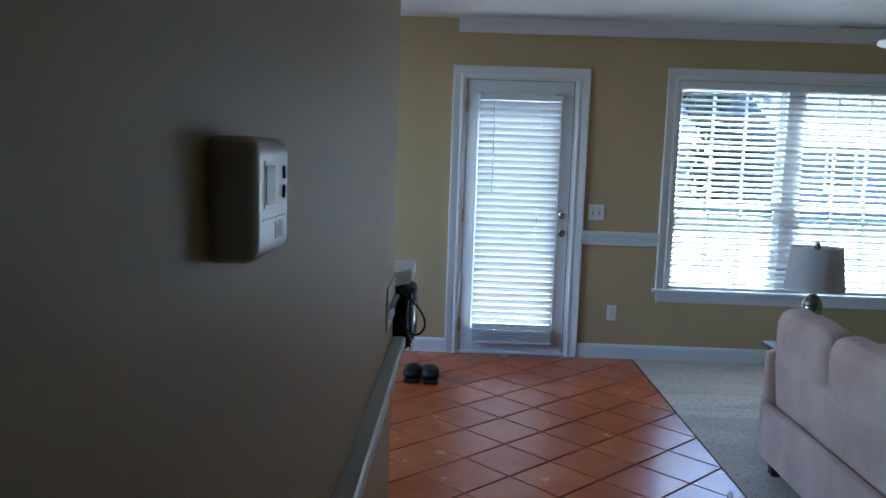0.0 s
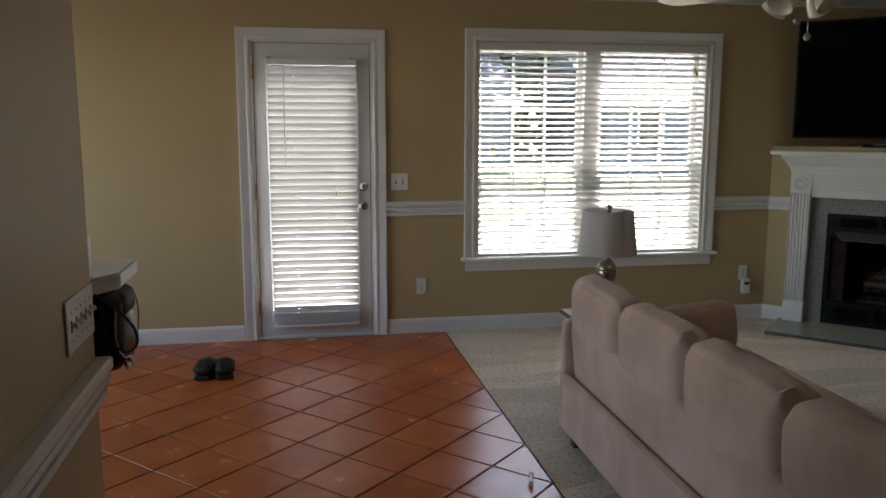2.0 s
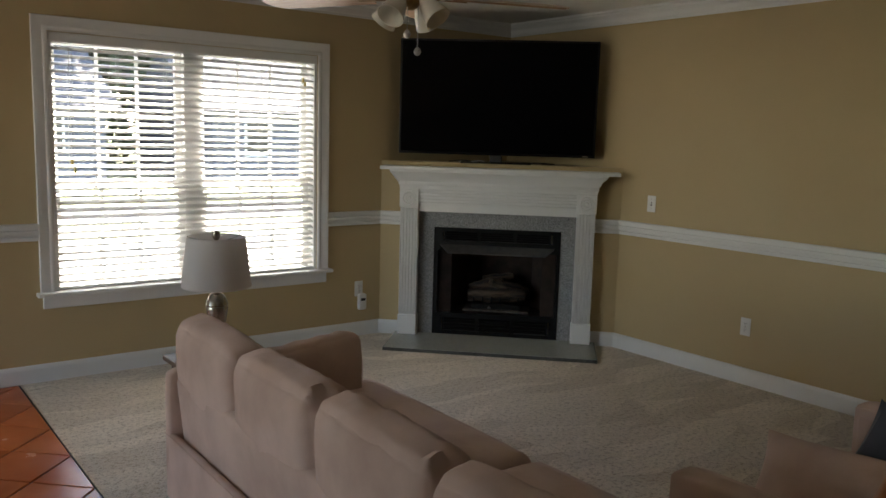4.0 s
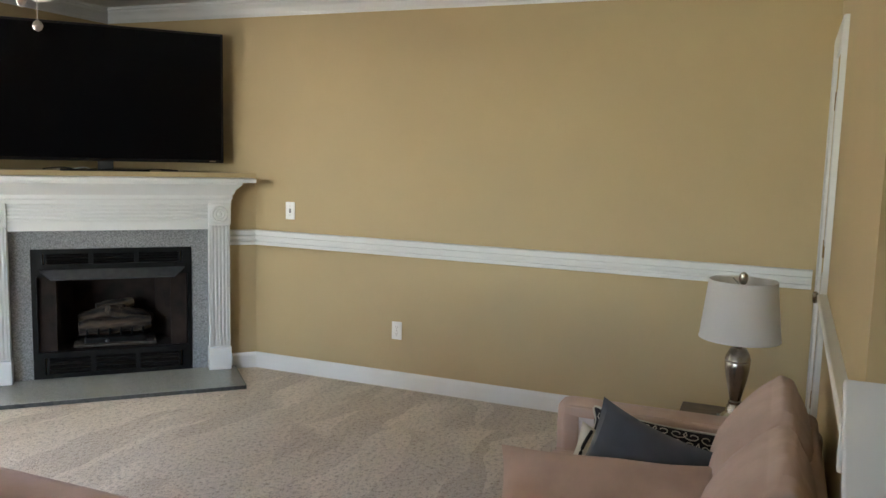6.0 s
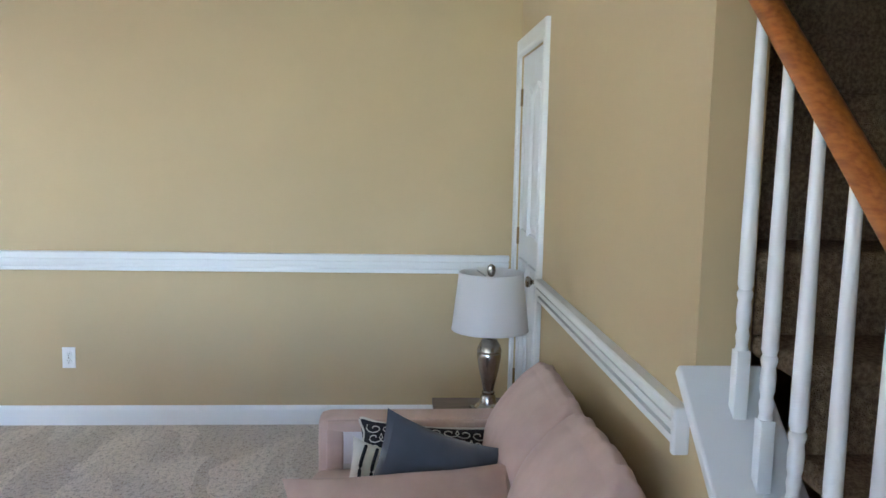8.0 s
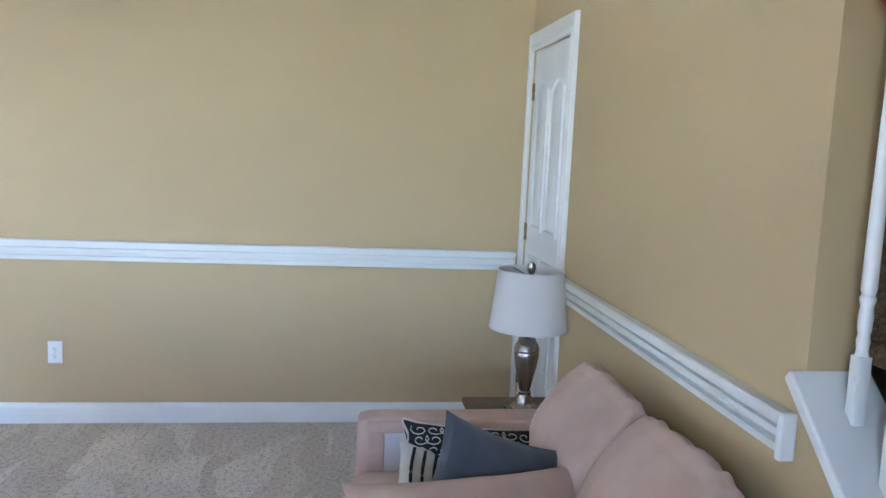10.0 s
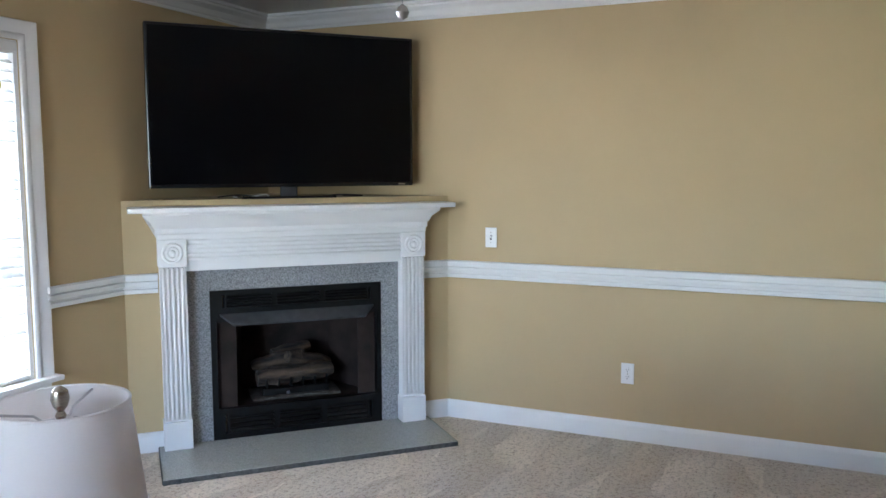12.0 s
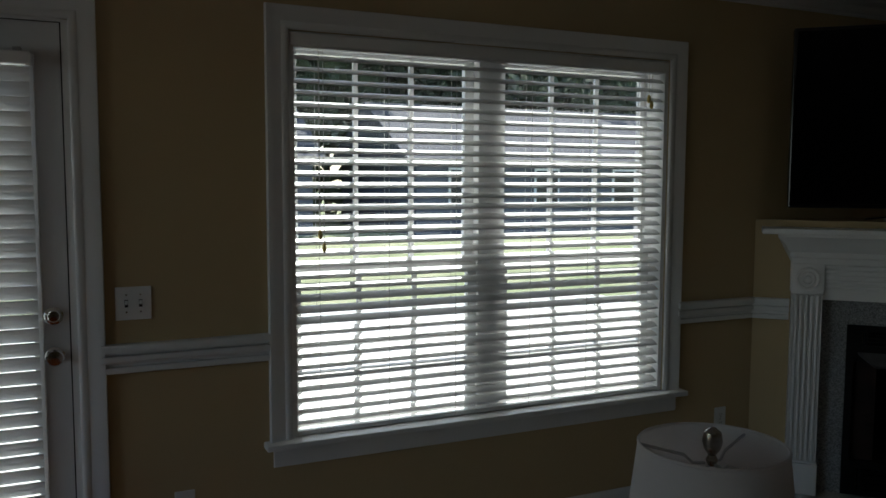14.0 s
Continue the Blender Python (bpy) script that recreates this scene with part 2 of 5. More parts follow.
def glass_material():
    m = bpy.data.materials.new("window_glass")
    m.use_nodes = True
    n, l = m.node_tree.nodes, m.node_tree.links
    n.remove(n["Principled BSDF"])
    tr, gl = n.new("ShaderNodeBsdfTransparent"), n.new("ShaderNodeBsdfGlossy")
    mx, fr = n.new("ShaderNodeMixShader"), n.new("ShaderNodeFresnel")
    gl.inputs["Roughness"].default_value = 0.02
    l.new(fr.outputs[0], mx.inputs[0])
    l.new(tr.outputs[0], mx.inputs[1])
    l.new(gl.outputs[0], mx.inputs[2])
    l.new(mx.outputs[0], n["Material Output"].inputs[0])
    return m


M_GLASS = glass_material()
M_LAWN = mat("lawn", (0.20, 0.235, 0.10), 0.95, color2=(0.32, 0.315, 0.18), scale=1.2, bump=1.0, bump_scale=30, bump_dist=0.05)
# pale colour stands for the glare of sunlit ground and bounces light indoors
M_PALE_GROUND = mat("pale_bounce_ground", (0.52, 0.50, 0.46), 0.9, var=0.15, scale=2, bump=0.3, bump_scale=40)
M_LEAF = mat("foliage", (0.12, 0.15, 0.075), 0.5, color2=(0.075, 0.10, 0.05), scale=3)


def let_through(m, share):
    """Thin cloth or leaf: part of the light comes out on the far side."""
    n, l = m.node_tree.nodes, m.node_tree.links
    b = n["Principled BSDF"]
    tr, mx = n.new("ShaderNodeBsdfTranslucent"), n.new("ShaderNodeMixShader")
    mx.inputs[0].default_value = share
    src = b.inputs["Base Color"].links[0].from_socket
    l.new(src, tr.inputs["Color"])
    l.new(b.outputs[0], mx.inputs[1])
    l.new(tr.outputs[0], mx.inputs[2])
    l.new(mx.outputs[0], n["Material Output"].inputs[0])


let_through(M_LEAF, 0.45)
let_through(M_SHADE, 0.5)
M_BARK = mat("bark", (0.10, 0.075, 0.05), 0.95, var=0.4, scale=10, bump=1.0, bump_scale=20)
M_SIDING = mat("grey_siding", (0.10, 0.105, 0.13), 0.7, var=0.08, scale=3)
M_ROOF = mat("shingle_roof", (0.08, 0.078, 0.085), 0.9, var=0.3, scale=12, bump=0.5, bump_scale=20)
M_DARKGLASS = mat("far_window", (0.02, 0.025, 0.03), 0.1)


# ---------- mesh tools ----------
def thing(name, label, category, at=None, kind="", group=""):
    ob = new(name)
    ob.empty_display_size = 0.1
    if at is not None:
        ob.matrix_basis = at
    return tagged(ob, label, category, group, kind)


def finish(bm, name, material, smooth=False):
    bmesh.ops.recalc_face_normals(bm, faces=bm.faces)
    me = bpy.data.meshes.new(name)
    bm.to_mesh(me)
    bm.free()
    me.materials.append(material)
    if smooth:
        me.polygons.foreach_set("use_smooth", [True] * len(me.polygons))
        me.set_sharp_from_angle(angle=radians(40))
    return me


def part(name, bm, material, parent=None, label="", smooth=False, at=None):
    ob = new(name, finish(bm, name, material, smooth))
    if parent is not None:
        ob.parent = parent
    if at is not None:
        ob.matrix_basis = at
    if label:
        ob["label"] = label
    return ob


def box(bm, x0, x1, y0, y1, z0, z1, bevel=0.0, seg=2, m=None):
    r = bmesh.ops.create_cube(bm, size=1)
    vs = r["verts"]
    bmesh.ops.transform(bm, matrix=Matrix.LocRotScale(((x0 + x1) / 2, (y0 + y1) / 2, (z0 + z1) / 2), None, (abs(x1 - x0), abs(y1 - y0), abs(z1 - z0))), verts=vs)
    if bevel:
        es = list({e for v in vs for e in v.link_edges})
        q = bmesh.ops.bevel(bm, geom=es, offset=bevel, segments=seg, profile=0.5, affect="EDGES")
        vs = list({v for f in q["faces"] for v in f.verts} | {v for v in vs if v.is_valid})
    if m is not None:
        bmesh.ops.transform(bm, matrix=m, verts=[v for v in vs if v.is_valid])
    return bm


def boxed(*a, **k):
    return box(bmesh.new(), *a, **k)


def lathe(profile, n=24, bm=None, m=None):
    """Turned solid from (radius, z) pairs, from bottom to top."""
    bm = bm or bmesh.new()
    rings = []
    for r, z in profile:
        rings.append([bm.verts.new((r * math.cos(2 * math.pi * i / n), r * math.sin(2 * math.pi * i / n), z)) for i in range(n)])
    for a, b in zip(rings, rings[1:]):
        for i in range(n):
            bm.faces.new((a[i], a[(i + 1) % n], b[(i + 1) % n], b[i]))
    bm.faces.new(rings[0][::-1])
    bm.faces.new(rings[-1])
    if m is not None:
        bmesh.ops.transform(bm, matrix=m, verts=[v for q in rings for v in q])
    return bm


def tube(points, r, n=8, bm=None):
    bm = bm or bmesh.new()
    pts = [Vector(p) for p in points]
    rings = []
    for i, p in enumerate(pts):
        d = (pts[min(i + 1, len(pts) - 1)] - pts[max(i - 1, 0)]).normalized()
        a = d.cross(Vector((0, 0, 1)))
        if a.length < 0.05:
            a = d.cross(Vector((0, 1, 0)))
        a.normalize()
        b = d.cross(a)
        rings.append([bm.verts.new(p + r * (math.cos(2 * math.pi * k / n) * a + math.sin(2 * math.pi * k / n) * b)) for k in range(n)])
    for a, b in zip(rings, rings[1:]):
        for k in range(n):
            bm.faces.new((a[k], a[(k + 1) % n], b[(k + 1) % n], b[k]))
    bm.faces.new(rings[0][::-1])
    bm.faces.new(rings[-1])
    return bm


def curve_points(ctrl, n=40):
    """Smooth line through control points."""
    p = [Vector(c) for c in ctrl]
    p = [2 * p[0] - p[1]] + p + [2 * p[-1] - p[-2]]
    out = []
    segs = len(p) - 3
    for i in range(n + 1):
        s = i / n * segs
        k = min(int(s), segs - 1)
        t = s - k
        a, b, c, d = p[k:k + 4]
        out.append(0.5 * (2 * b + (c - a) * t + (2 * a - 5 * b + 4 * c - d) * t * t + (3 * b - a - 3 * c + d) * t ** 3))
    return out


def sweep(profile, path, bm=None):
    """Moulding with an outline of (out, z) pairs along a level line of (x, y) points; the room lies to the left of the line."""
    bm = bm or bmesh.new()
    pts = [Vector((*p, 0)) for p in path]
    rings = []
    for i, p in enumerate(pts):
        d0 = (pts[i] - pts[i - 1]).normalized() if i else None
        d1 = (pts[i + 1] - pts[i]).normalized() if i < len(pts) - 1 else None
        n0 = Vector((-d0.y, d0.x, 0)) if d0 else None
        n1 = Vector((-d1.y, d1.x, 0)) if d1 else None
        if d0 and d1:
            o = n0 + n1
            o = o / o.dot(n0)
        else:
            o = n0 or n1
        rings.append([bm.verts.new((p.x + o.x * q, p.y + o.y * q, z)) for q, z in profile])
    for a, b in zip(rings, rings[1:]):
        for k in range(len(profile)):
            j = (k + 1) % len(profile)
            bm.faces.new((a[k], a[j], b[j], b[k]))
    bm.faces.new(rings[0])
    bm.faces.new(rings[-1][::-1])
    return bm


def casing(profile, x0, x1, z0, z1, y, bm=None, left=None):
    """Mitred casing round the top and sides of an opening in a wall that faces -y. profile: (outward, proud) pairs.
    left: narrower width for the leg at x0."""
    bm = bm or bmesh.new()
    w = max(q for q, _ in profile)
    rings = []
    for cx, cz, sx, sz in ((x0, z0, -1, 0), (x0, z1, -1, 1), (x1, z1, 1, 1), (x1, z0, 1, 0)):
        k = 1.0
        if left is not None and sx < 0:
            k = left / w
        rings.append([bm.verts.new((cx + sx * q * k, y - d, cz + sz * q)) for q, d in profile])
    for a, b in zip(rings, rings[1:]):
        for i in range(len(profile)):
            j = (i + 1) % len(profile)
            bm.faces.new((a[i], a[j], b[j], b[i]))
    bm.faces.new(rings[0])
    bm.faces.new(rings[-1][::-1])
    return bm


def wall_boxes(bm, axis, a0, a1, t0, t1, z0, z1, holes):
    """A straight wall with holes (a0, a1, z0, z1) through it. axis 'x': runs along x between y = t0 and t1."""
    ca = sorted({a0, a1, *[h[0] for h in holes], *[h[1] for h in holes]})
    for p, q in zip(ca, ca[1:]):
        mid = (p + q) / 2
        cuts = sorted((h[2], h[3]) for h in holes if h[0] < mid < h[1])
        z = z0
        for b, t in cuts + [(z1, z1)]:
            if b > z:
                if axis == "x":
                    box(bm, p, q, t0, t1, z, b)
                else:
                    box(bm, t0, t1, p, q, z, b)
            z = t
    return bm


def cushion(sx, sy, sz, r, bulge=(0, 0, 0), n=10, wob=0.0, seed=0, bm=None, m=None):
    """Padded block: rounded edges, bulging faces, slight unevenness."""
    own = bmesh.new()
    bmesh.ops.create_cube(own, size=2)
    bmesh.ops.subdivide_edges(own, edges=own.edges, cuts=n, use_grid_fill=True)
    h = Vector((sx / 2, sy / 2, sz / 2))
    for v in own.verts:
        u = v.co.copy()
        # gather the grid towards the edges
        g = Vector([math.copysign(1 - (1 - abs(c)) ** 1.5, c) for c in u])
        p = Vector([g[i] * h[i] for i in range(3)])
        core = Vector([max(-(h[i] - r), min(h[i] - r, p[i])) for i in range(3)])
        d = p - core
        if d.length > 1e-9:
            p = core + d.normalized() * r
        for i in range(3):
            j, k = (i + 1) % 3, (i + 2) % 3
            p[i] += math.copysign(1, u[i]) * abs(u[i]) ** 2 * bulge[i] * (1 - u[j] ** 2) * (1 - u[k] ** 2)
        if wob:
            q = p * 7 + Vector((seed * 3.1, seed * 1.7, seed))
            p += wob * noise.noise_vector(q) + 0.4 * wob * noise.noise_vector(q * 3)
        v.co = p
    if m is not None:
        own.transform(m)
    if bm is None:
        return own
    me = bpy.data.meshes.new("tmp")
    own.to_mesh(me)
    own.free()
    bm.from_mesh(me)
    bpy.data.meshes.remove(me)
    return bm


def pillow(w, h, t, n=18, seed=0, pinch=0.12, corner=0.0, puff=0.42):
    """Throw pillow with a sharp seam and drawn-out corners, in the xz plane, thick along y."""
    bm = bmesh.new()
    grid = {}
    for side in (1, -1):
        for i in range(n + 1):
            for j in range(n + 1):
                u, v = 2 * i / n - 1, 2 * j / n - 1
                edge = i in (0, n) or j in (0, n)
                if edge and side == -1:
                    grid[side, i, j] = grid[1, i, j]
                    continue
                k = 1 - pinch * (1 - u * u) * abs(v) ** 3
                l2 = 1 - pinch * (1 - v * v) * abs(u) ** 3
                f = ((1 - u * u) * (1 - v * v)) ** puff
                c = 1 - corner * (u * v) ** 2
                q = Vector((u * 2, v * 2, side + seed * 5.3))
                f *= 1 + 0.16 * noise.noise(q * 1.3) + 0.06 * noise.noise(q * 4)
                grid[side, i, j] = bm.verts.new((u * l2 * c * w / 2, side * f * t / 2, v * k * c * h / 2))
    for side in (1, -1):
        for i in range(n):
            for j in range(n):
                q = [grid[side, i, j], grid[side, i + 1, j], grid[side, i + 1, j + 1], grid[side, i, j + 1]]
                bm.faces.new(q if side == 1 else q[::-1])
    return bm


def at(x, y, z, rx=0, ry=0, rz=0):
    return pose(x, y, z, rx, ry, rz)


SKEW = Matrix.Translation((XE, YS, 0)) @ Matrix.Rotation(radians(-0.6), 4, "Z") @ Matrix.Translation((-XE, -YS, 0))


def skewed(ob):
    """The closet wall and the stairs do not stand quite square to the room."""
    ob.matrix_basis = SKEW @ ob.matrix_basis
    return ob


# ---------- floor ----------
ZF = -0.006
tagged(part("floor_carpet", boxed(XT, XE + 0.2, -2.1, YN + 0.02, -0.1, 0.0), M_CARPET), "beige cut-pile carpet with brushed vacuum strokes", "carpet", kind="structure")
floor_tiled = tagged(part("floor", boxed(-3.6, XT, -2.1, YN + 0.02, -0.1, ZF), M_GROUT), "terracotta tile floor laid diagonally with dark grout", "floor", kind="structure")
tagged(part("trim_floor_seam", boxed(XT - 0.004, XT + 0.001, 1.8, YN - 0.02, -0.01, 0.002, bevel=0.001), M_GROUT), "thin dark seam strip between tile and carpet", "trim", kind="structure")

# ---------- walls ----------
XJ = 2.56                                  # end of the south wall at the stairs
DX0, DX1, DZ1 = 0.157, 0.949, 2.027          # north door opening
WX0, WX1, WZ0, WZ1 = 1.688, 3.429, 0.54, 2.052  # window opening
bm = bmesh.new()
wall_boxes(bm, "x", -3.6, XE + 0.15, YN, YN + 0.16, -0.1, ZC, [(DX0, DX1, 0, DZ1), (WX0, WX1, WZ0, WZ1)])
tagged(part("wall_north", bm, M_WALL), "tan painted wall with a glazed door and a wide window", "wall", kind="structure")
tagged(part("wall_east", boxed(XE, XE + 0.15, -2.1, YN, -0.1, 5.0), M_WALL), "tan painted plain wall with white mouldings", "wall", kind="structure")
bm = bmesh.new()
wall_boxes(bm, "x", XJ, XE, YS - 0.12, YS, 0, ZC, [(4.50, 5.205, 0, 2.012)])
skewed(tagged(part("wall_south", bm, M_WALL), "tan painted wall beside the stairs with a closet door", "wall", kind="structure"))
tagged(part("wall_west", boxed(XW - 0.12, XW, -2.1, YW, -0.1, ZC, bevel=0.006), M_WALL), "tan painted hall wall holding a thermostat", "wall", kind="structure")
# unseen closing wall; its opening is invented for the fill lamp
bm = bmesh.new()
wall_boxes(bm, "y", -2.1, YN + 0.16, -3.6, -3.45, -0.1, ZC, [(3.2, 5.8, 0.8, 2.2)])
tagged(part("wall_kitchen", bm, M_WALL), "plain tan wall closing the kitchen side", "wall", kind="structure")
bm = bmesh.new()
wall_boxes(bm, "x", -3.6, XE + 0.15, -2.1, -1.96, -0.1, ZC, [])
tagged(part("wall_hall", bm, M_WALL), "plain tan wall closing the hall", "wall", kind="structure")
tagged(part("wall_stairwell", boxed(1.1, XE, 0.45, 0.57, -0.1, 5.0), M_WALL), "tan painted wall along the far side of the stairs", "wall", kind="structure")
bm = bmesh.new()
box(bm, 2.0, XE, YS - 0.12, YS, ZC + 0.12, 5.0)
box(bm, 1.88, 2.0, 0.57, YS, ZC + 0.12, 5.0)
box(bm, 1.88, XE + 0.15, 0.45, YS, 5.0, 5.1)
tagged(part("wall_stair_upper", bm, M_WALL), "tan painted upper stairwell enclosure", "wall", kind="structure")

# ceiling, open over the stairs
bm = bmesh.new()
box(bm, -3.6, XE + 0.15, YS - 0.12, YN + 0.16, ZC, ZC + 0.12)
box(bm, -3.6, 2.0, -2.1, YS - 0.12, ZC, ZC + 0.12)
box(bm, 2.0, XE + 0.15, -2.1, 0.57, ZC, ZC + 0.12)
tagged(part("ceiling", bm, M_CEIL), "white textured ceiling", "ceiling", kind="structure")

# mantel-high chase across the north-east corner
FC = Vector((XE - 0.6325, 10.37 - (XE - 0.6325), 0))
FP = Matrix.Translation(FC) @ Matrix(((-0.70710678, -0.70710678, 0, 0), (0.70710678, -0.70710678, 0, 0), (0, 0, 1, 0), (0, 0, 0, 1)))
ZL = 1.328
bm = bmesh.new()
wall_boxes(bm, "x", -0.893, 0.893, -0.1, 0.0, 0, ZL - 0.02, [(-0.47, 0.47, 0.02, 0.83)])
bmesh.ops.transform(bm, matrix=FP, verts=bm.verts)
a, b, c = FP @ Vector((0.893, 0, 0)), FP @ Vector((-0.893, 0, 0)), Vector((XE, YN, 0))
vs = [bm.verts.new((p.x, p.y, z)) for z in (ZL - 0.02, ZL) for p in (a, b, c)]
bm.faces.new(vs[:3])
bm.faces.new(vs[3:])
for i in range(3):
    bm.faces.new((vs[i], vs[(i + 1) % 3], vs[3 + (i + 1) % 3], vs[3 + i]))
tagged(part("wall_chase", bm, M_WALL), "tan painted corner chase with a flat ledge over the fireplace", "wall", kind="structure")

# ---------- mouldings ----------
RAIL = [(0, 0.848), (0.014, 0.848), (0.020, 0.852), (0.020, 0.870), (0.003, 0.872), (0.003, 0.883), (0.022, 0.885), (0.029, 0.893), (0.029, 0.910), (0.010, 0.912), (0.010, 0.922), (0.037, 0.924), (0.037, 0.945), (0.032, 0.950), (0, 0.950)]
BASE = [(0, 0), (0.014, 0), (0.014, 0.084), (0.011, 0.096), (0.006, 0.105), (0, 0.107)]
CROWN = [(0, ZC - 0.098), (0.012, ZC - 0.098), (0.014, ZC - 0.084), (0.022, ZC - 0.078), (0.036, ZC - 0.050), (0.062, ZC - 0.030), (0.066, ZC - 0.020), (0.082, ZC - 0.016), (0.084, ZC - 0.001), (0, ZC - 0.001)]
G = 0.001
ax, ay = 10.37 - YN, YN            # where the chase meets the north wall
bx, by = XE, 10.37 - XE            # and the east wall
fl = FP @ Vector((0.73, G, 0))
fr = FP @ Vector((-0.71, G, 0))


def mould(name, profile, path, label):
    return tagged(part(name, sweep(profile, path), M_TRIM), label, "moulding", kind="structure")


LR, LB, LC = "white painted chair rail moulding", "white painted baseboard", "white painted crown moulding"
mould("trim_chair_rail_1", RAIL, [(1.60, YN - G), (1.03, YN - G)], LR)
mould("trim_chair_rail_2", RAIL, [(fl.x, fl.y), (ax - 0.0004, ay - G), (3.50, YN - G)], LR)
mould("trim_chair_rail_3", RAIL, [(XE - G, 1.70), (bx - G, by), (fr.x, fr.y)], LR)
skewed(mould("trim_chair_rail_4", RAIL, [(XJ + 0.03, YS + G), (4.415, YS + G)], LR))
mould("trim_chair_rail_5", RAIL, [(XW + G, YW + 0.0), (XW + G, -1.9)], LR)
mould("baseboard_1", BASE, [(fl.x, fl.y), (ax - 0.0004, ay - G), (1.03, YN - G)], LB)
mould("baseboard_2", BASE, [(XE - G, 1.70), (bx - G, by), (fr.x, fr.y)], LB)
skewed(mould("baseboard_3", BASE, [(1.4, YS + G), (4.415, YS + G)], LB))
mould("baseboard_4", BASE, [(0.055, YN - G), (-3.4, YN - G)], LB)
mould("baseboard_5", BASE, [(XW + G, YW), (XW + G, -1.9)], LB)
mould("trim_crown", CROWN, [(XE - G, YS + 0.0), (XE - G, YN - G), (0.09, YN - G)], LC)
skewed(mould("trim_crown_south", CROWN, [(XJ + 0.01, YS + G), (XE - G, YS + G)], LC))
# end block of the rail beside the stairs
skewed(tagged(part("trim_rail_end", boxed(XJ + 0.008, XJ + 0.031, YS, YS + 0.0385, 0.844, 0.954, bevel=0.006), M_TRIM), "white end block of a chair rail", "moulding", kind="structure"))

CAS = [(0, 0), (0, 0.012), (0.008, 0.017), (0.022, 0.017), (0.028, 0.013), (0.055, 0.018), (0.072, 0.023), (0.082, 0.023), (0.085, 0.016), (0.085, 0)]

# ---------- north door ----------
door = thing("door_1", "white exterior door with a full-length white blind", "door", kind="structure")
part("door_casing", casing(CAS, DX0 - 0.012, DX1 + 0.012, 0, DZ1 + 0.002, YN - G), M_TRIM, door, smooth=True)
bm = bmesh.new()
box(bm, DX0 - 0.012, DX0 + 0.008, YN - 0.004, YN + 0.15, 0, DZ1)
box(bm, DX1 - 0.008, DX1 + 0.012, YN - 0.004, YN + 0.15, 0, DZ1)
box(bm, DX0 + 0.008, DX1 - 0.008, YN - 0.004, YN + 0.15, DZ1 - 0.008, DZ1 + 0.01)
box(bm, DX0 + 0.008, DX0 + 0.026, YN + 0.0485, YN + 0.07, 0, DZ1 - 0.008)
box(bm, DX1 - 0.026, DX1 - 0.008, YN + 0.0485, YN + 0.07, 0, DZ1 - 0.008)
box(bm, DX0 + 0.026, DX1 - 0.026, YN + 0.0485, YN + 0.07, DZ1 - 0.026, DZ1 - 0.008)
part("door_jamb", bm, M_TRIM, door)
# dark strips set into the gap round the leaf to draw its shade
for x0, x1, z0, z1 in ((DX0 + 0.0082, DX0 + 0.0103, 0.02, DZ1 - 0.0105), (DX1 - 0.0103, DX1 - 0.0082, 0.02, DZ1 - 0.0105), (DX0 + 0.0082, DX1 - 0.0082, DZ1 - 0.0103, DZ1 - 0.0083)):
    part("gap_shade_strip", boxed(x0 - 0.002, x1 + 0.002, YN + 0.003, YN + 0.012, z0, z1 + 0.002), M_RUBBER, door, "dark strip standing for the shaded gap round the door")
part("threshold", boxed(DX0, DX1, YN - 0.012, YN + 0.15, 0, 0.018, bevel=0.004), M_DOOR, door, "pale metal threshold")
LX0, LX1, LZ0, LZ1 = 0.275, 0.83, 0.19, 1.885
leaf = bmesh.new()
wall_boxes(leaf, "x", DX0 + 0.0105, DX1 - 0.0105, YN + 0.006, YN + 0.048, 0.02, DZ1 - 0.0105, [(LX0, LX1, LZ0, LZ1)])
bmesh.ops.remove_doubles(leaf, verts=leaf.verts, dist=1e-5)
leaf_ob = part("leaf", leaf, M_DOOR, door)
lf = bmesh.new()
for x0, x1, z0, z1 in ((LX0 - 0.03, LX0, LZ0 - 0.03, LZ1 + 0.03), (LX1, LX1 + 0.03, LZ0 - 0.03, LZ1 + 0.03), (LX0, LX1, LZ1, LZ1 + 0.03), (LX0, LX1, LZ0 - 0.03, LZ0)):
    box(lf, x0, x1, YN - 0.003, YN + 0.012, z0, z1, bevel=0.004)
part("glazing_bead", lf, M_DOOR, door)
p = part("pane", boxed(LX0, LX1, YN + 0.024, YN + 0.03, LZ0, LZ1), M_GLASS, door, "clear glass pane")
p.visible_shadow = False
for z in (0.22, 1.03, 1.83):
    part("hinge", lathe([(0.006, -0.05), (0.006, 0.05)], 10), M_BRASS, door, at=at(DX0 + 0.006, YN - 0.006, z))


def knob(name, parent, x, y, z, face, r=0.026, material=None, plate=0.031, length=0.05):
    prof = [(plate, 0), (plate, 0.006), (plate * 0.8, 0.010), (r * 0.42, 0.013), (r * 0.4, length * 0.5), (r * 0.8, length * 0.62), (r, length * 0.8), (r * 0.85, length * 0.96), (r * 0.4, length)]
    return part(name, lathe(prof, 24), material or M_NICKEL, parent, smooth=True, at=at(x, y, z, 90 if face < 0 else -90, 0, 0))


knob("door_knob", door, 0.89, YN + 0.004, 0.925, -1, material=M_STEEL, r=0.028)
knob("deadbolt", door, 0.89, YN + 0.004, 1.06, -1, material=M_STEEL, r=0.02, plate=0.03, length=0.022)
part("strike_plate", boxed(DX1 - 0.009, DX1 - 0.0075, YN + 0.004, YN + 0.04, 0.88, 0.98), M_BRASS, door)


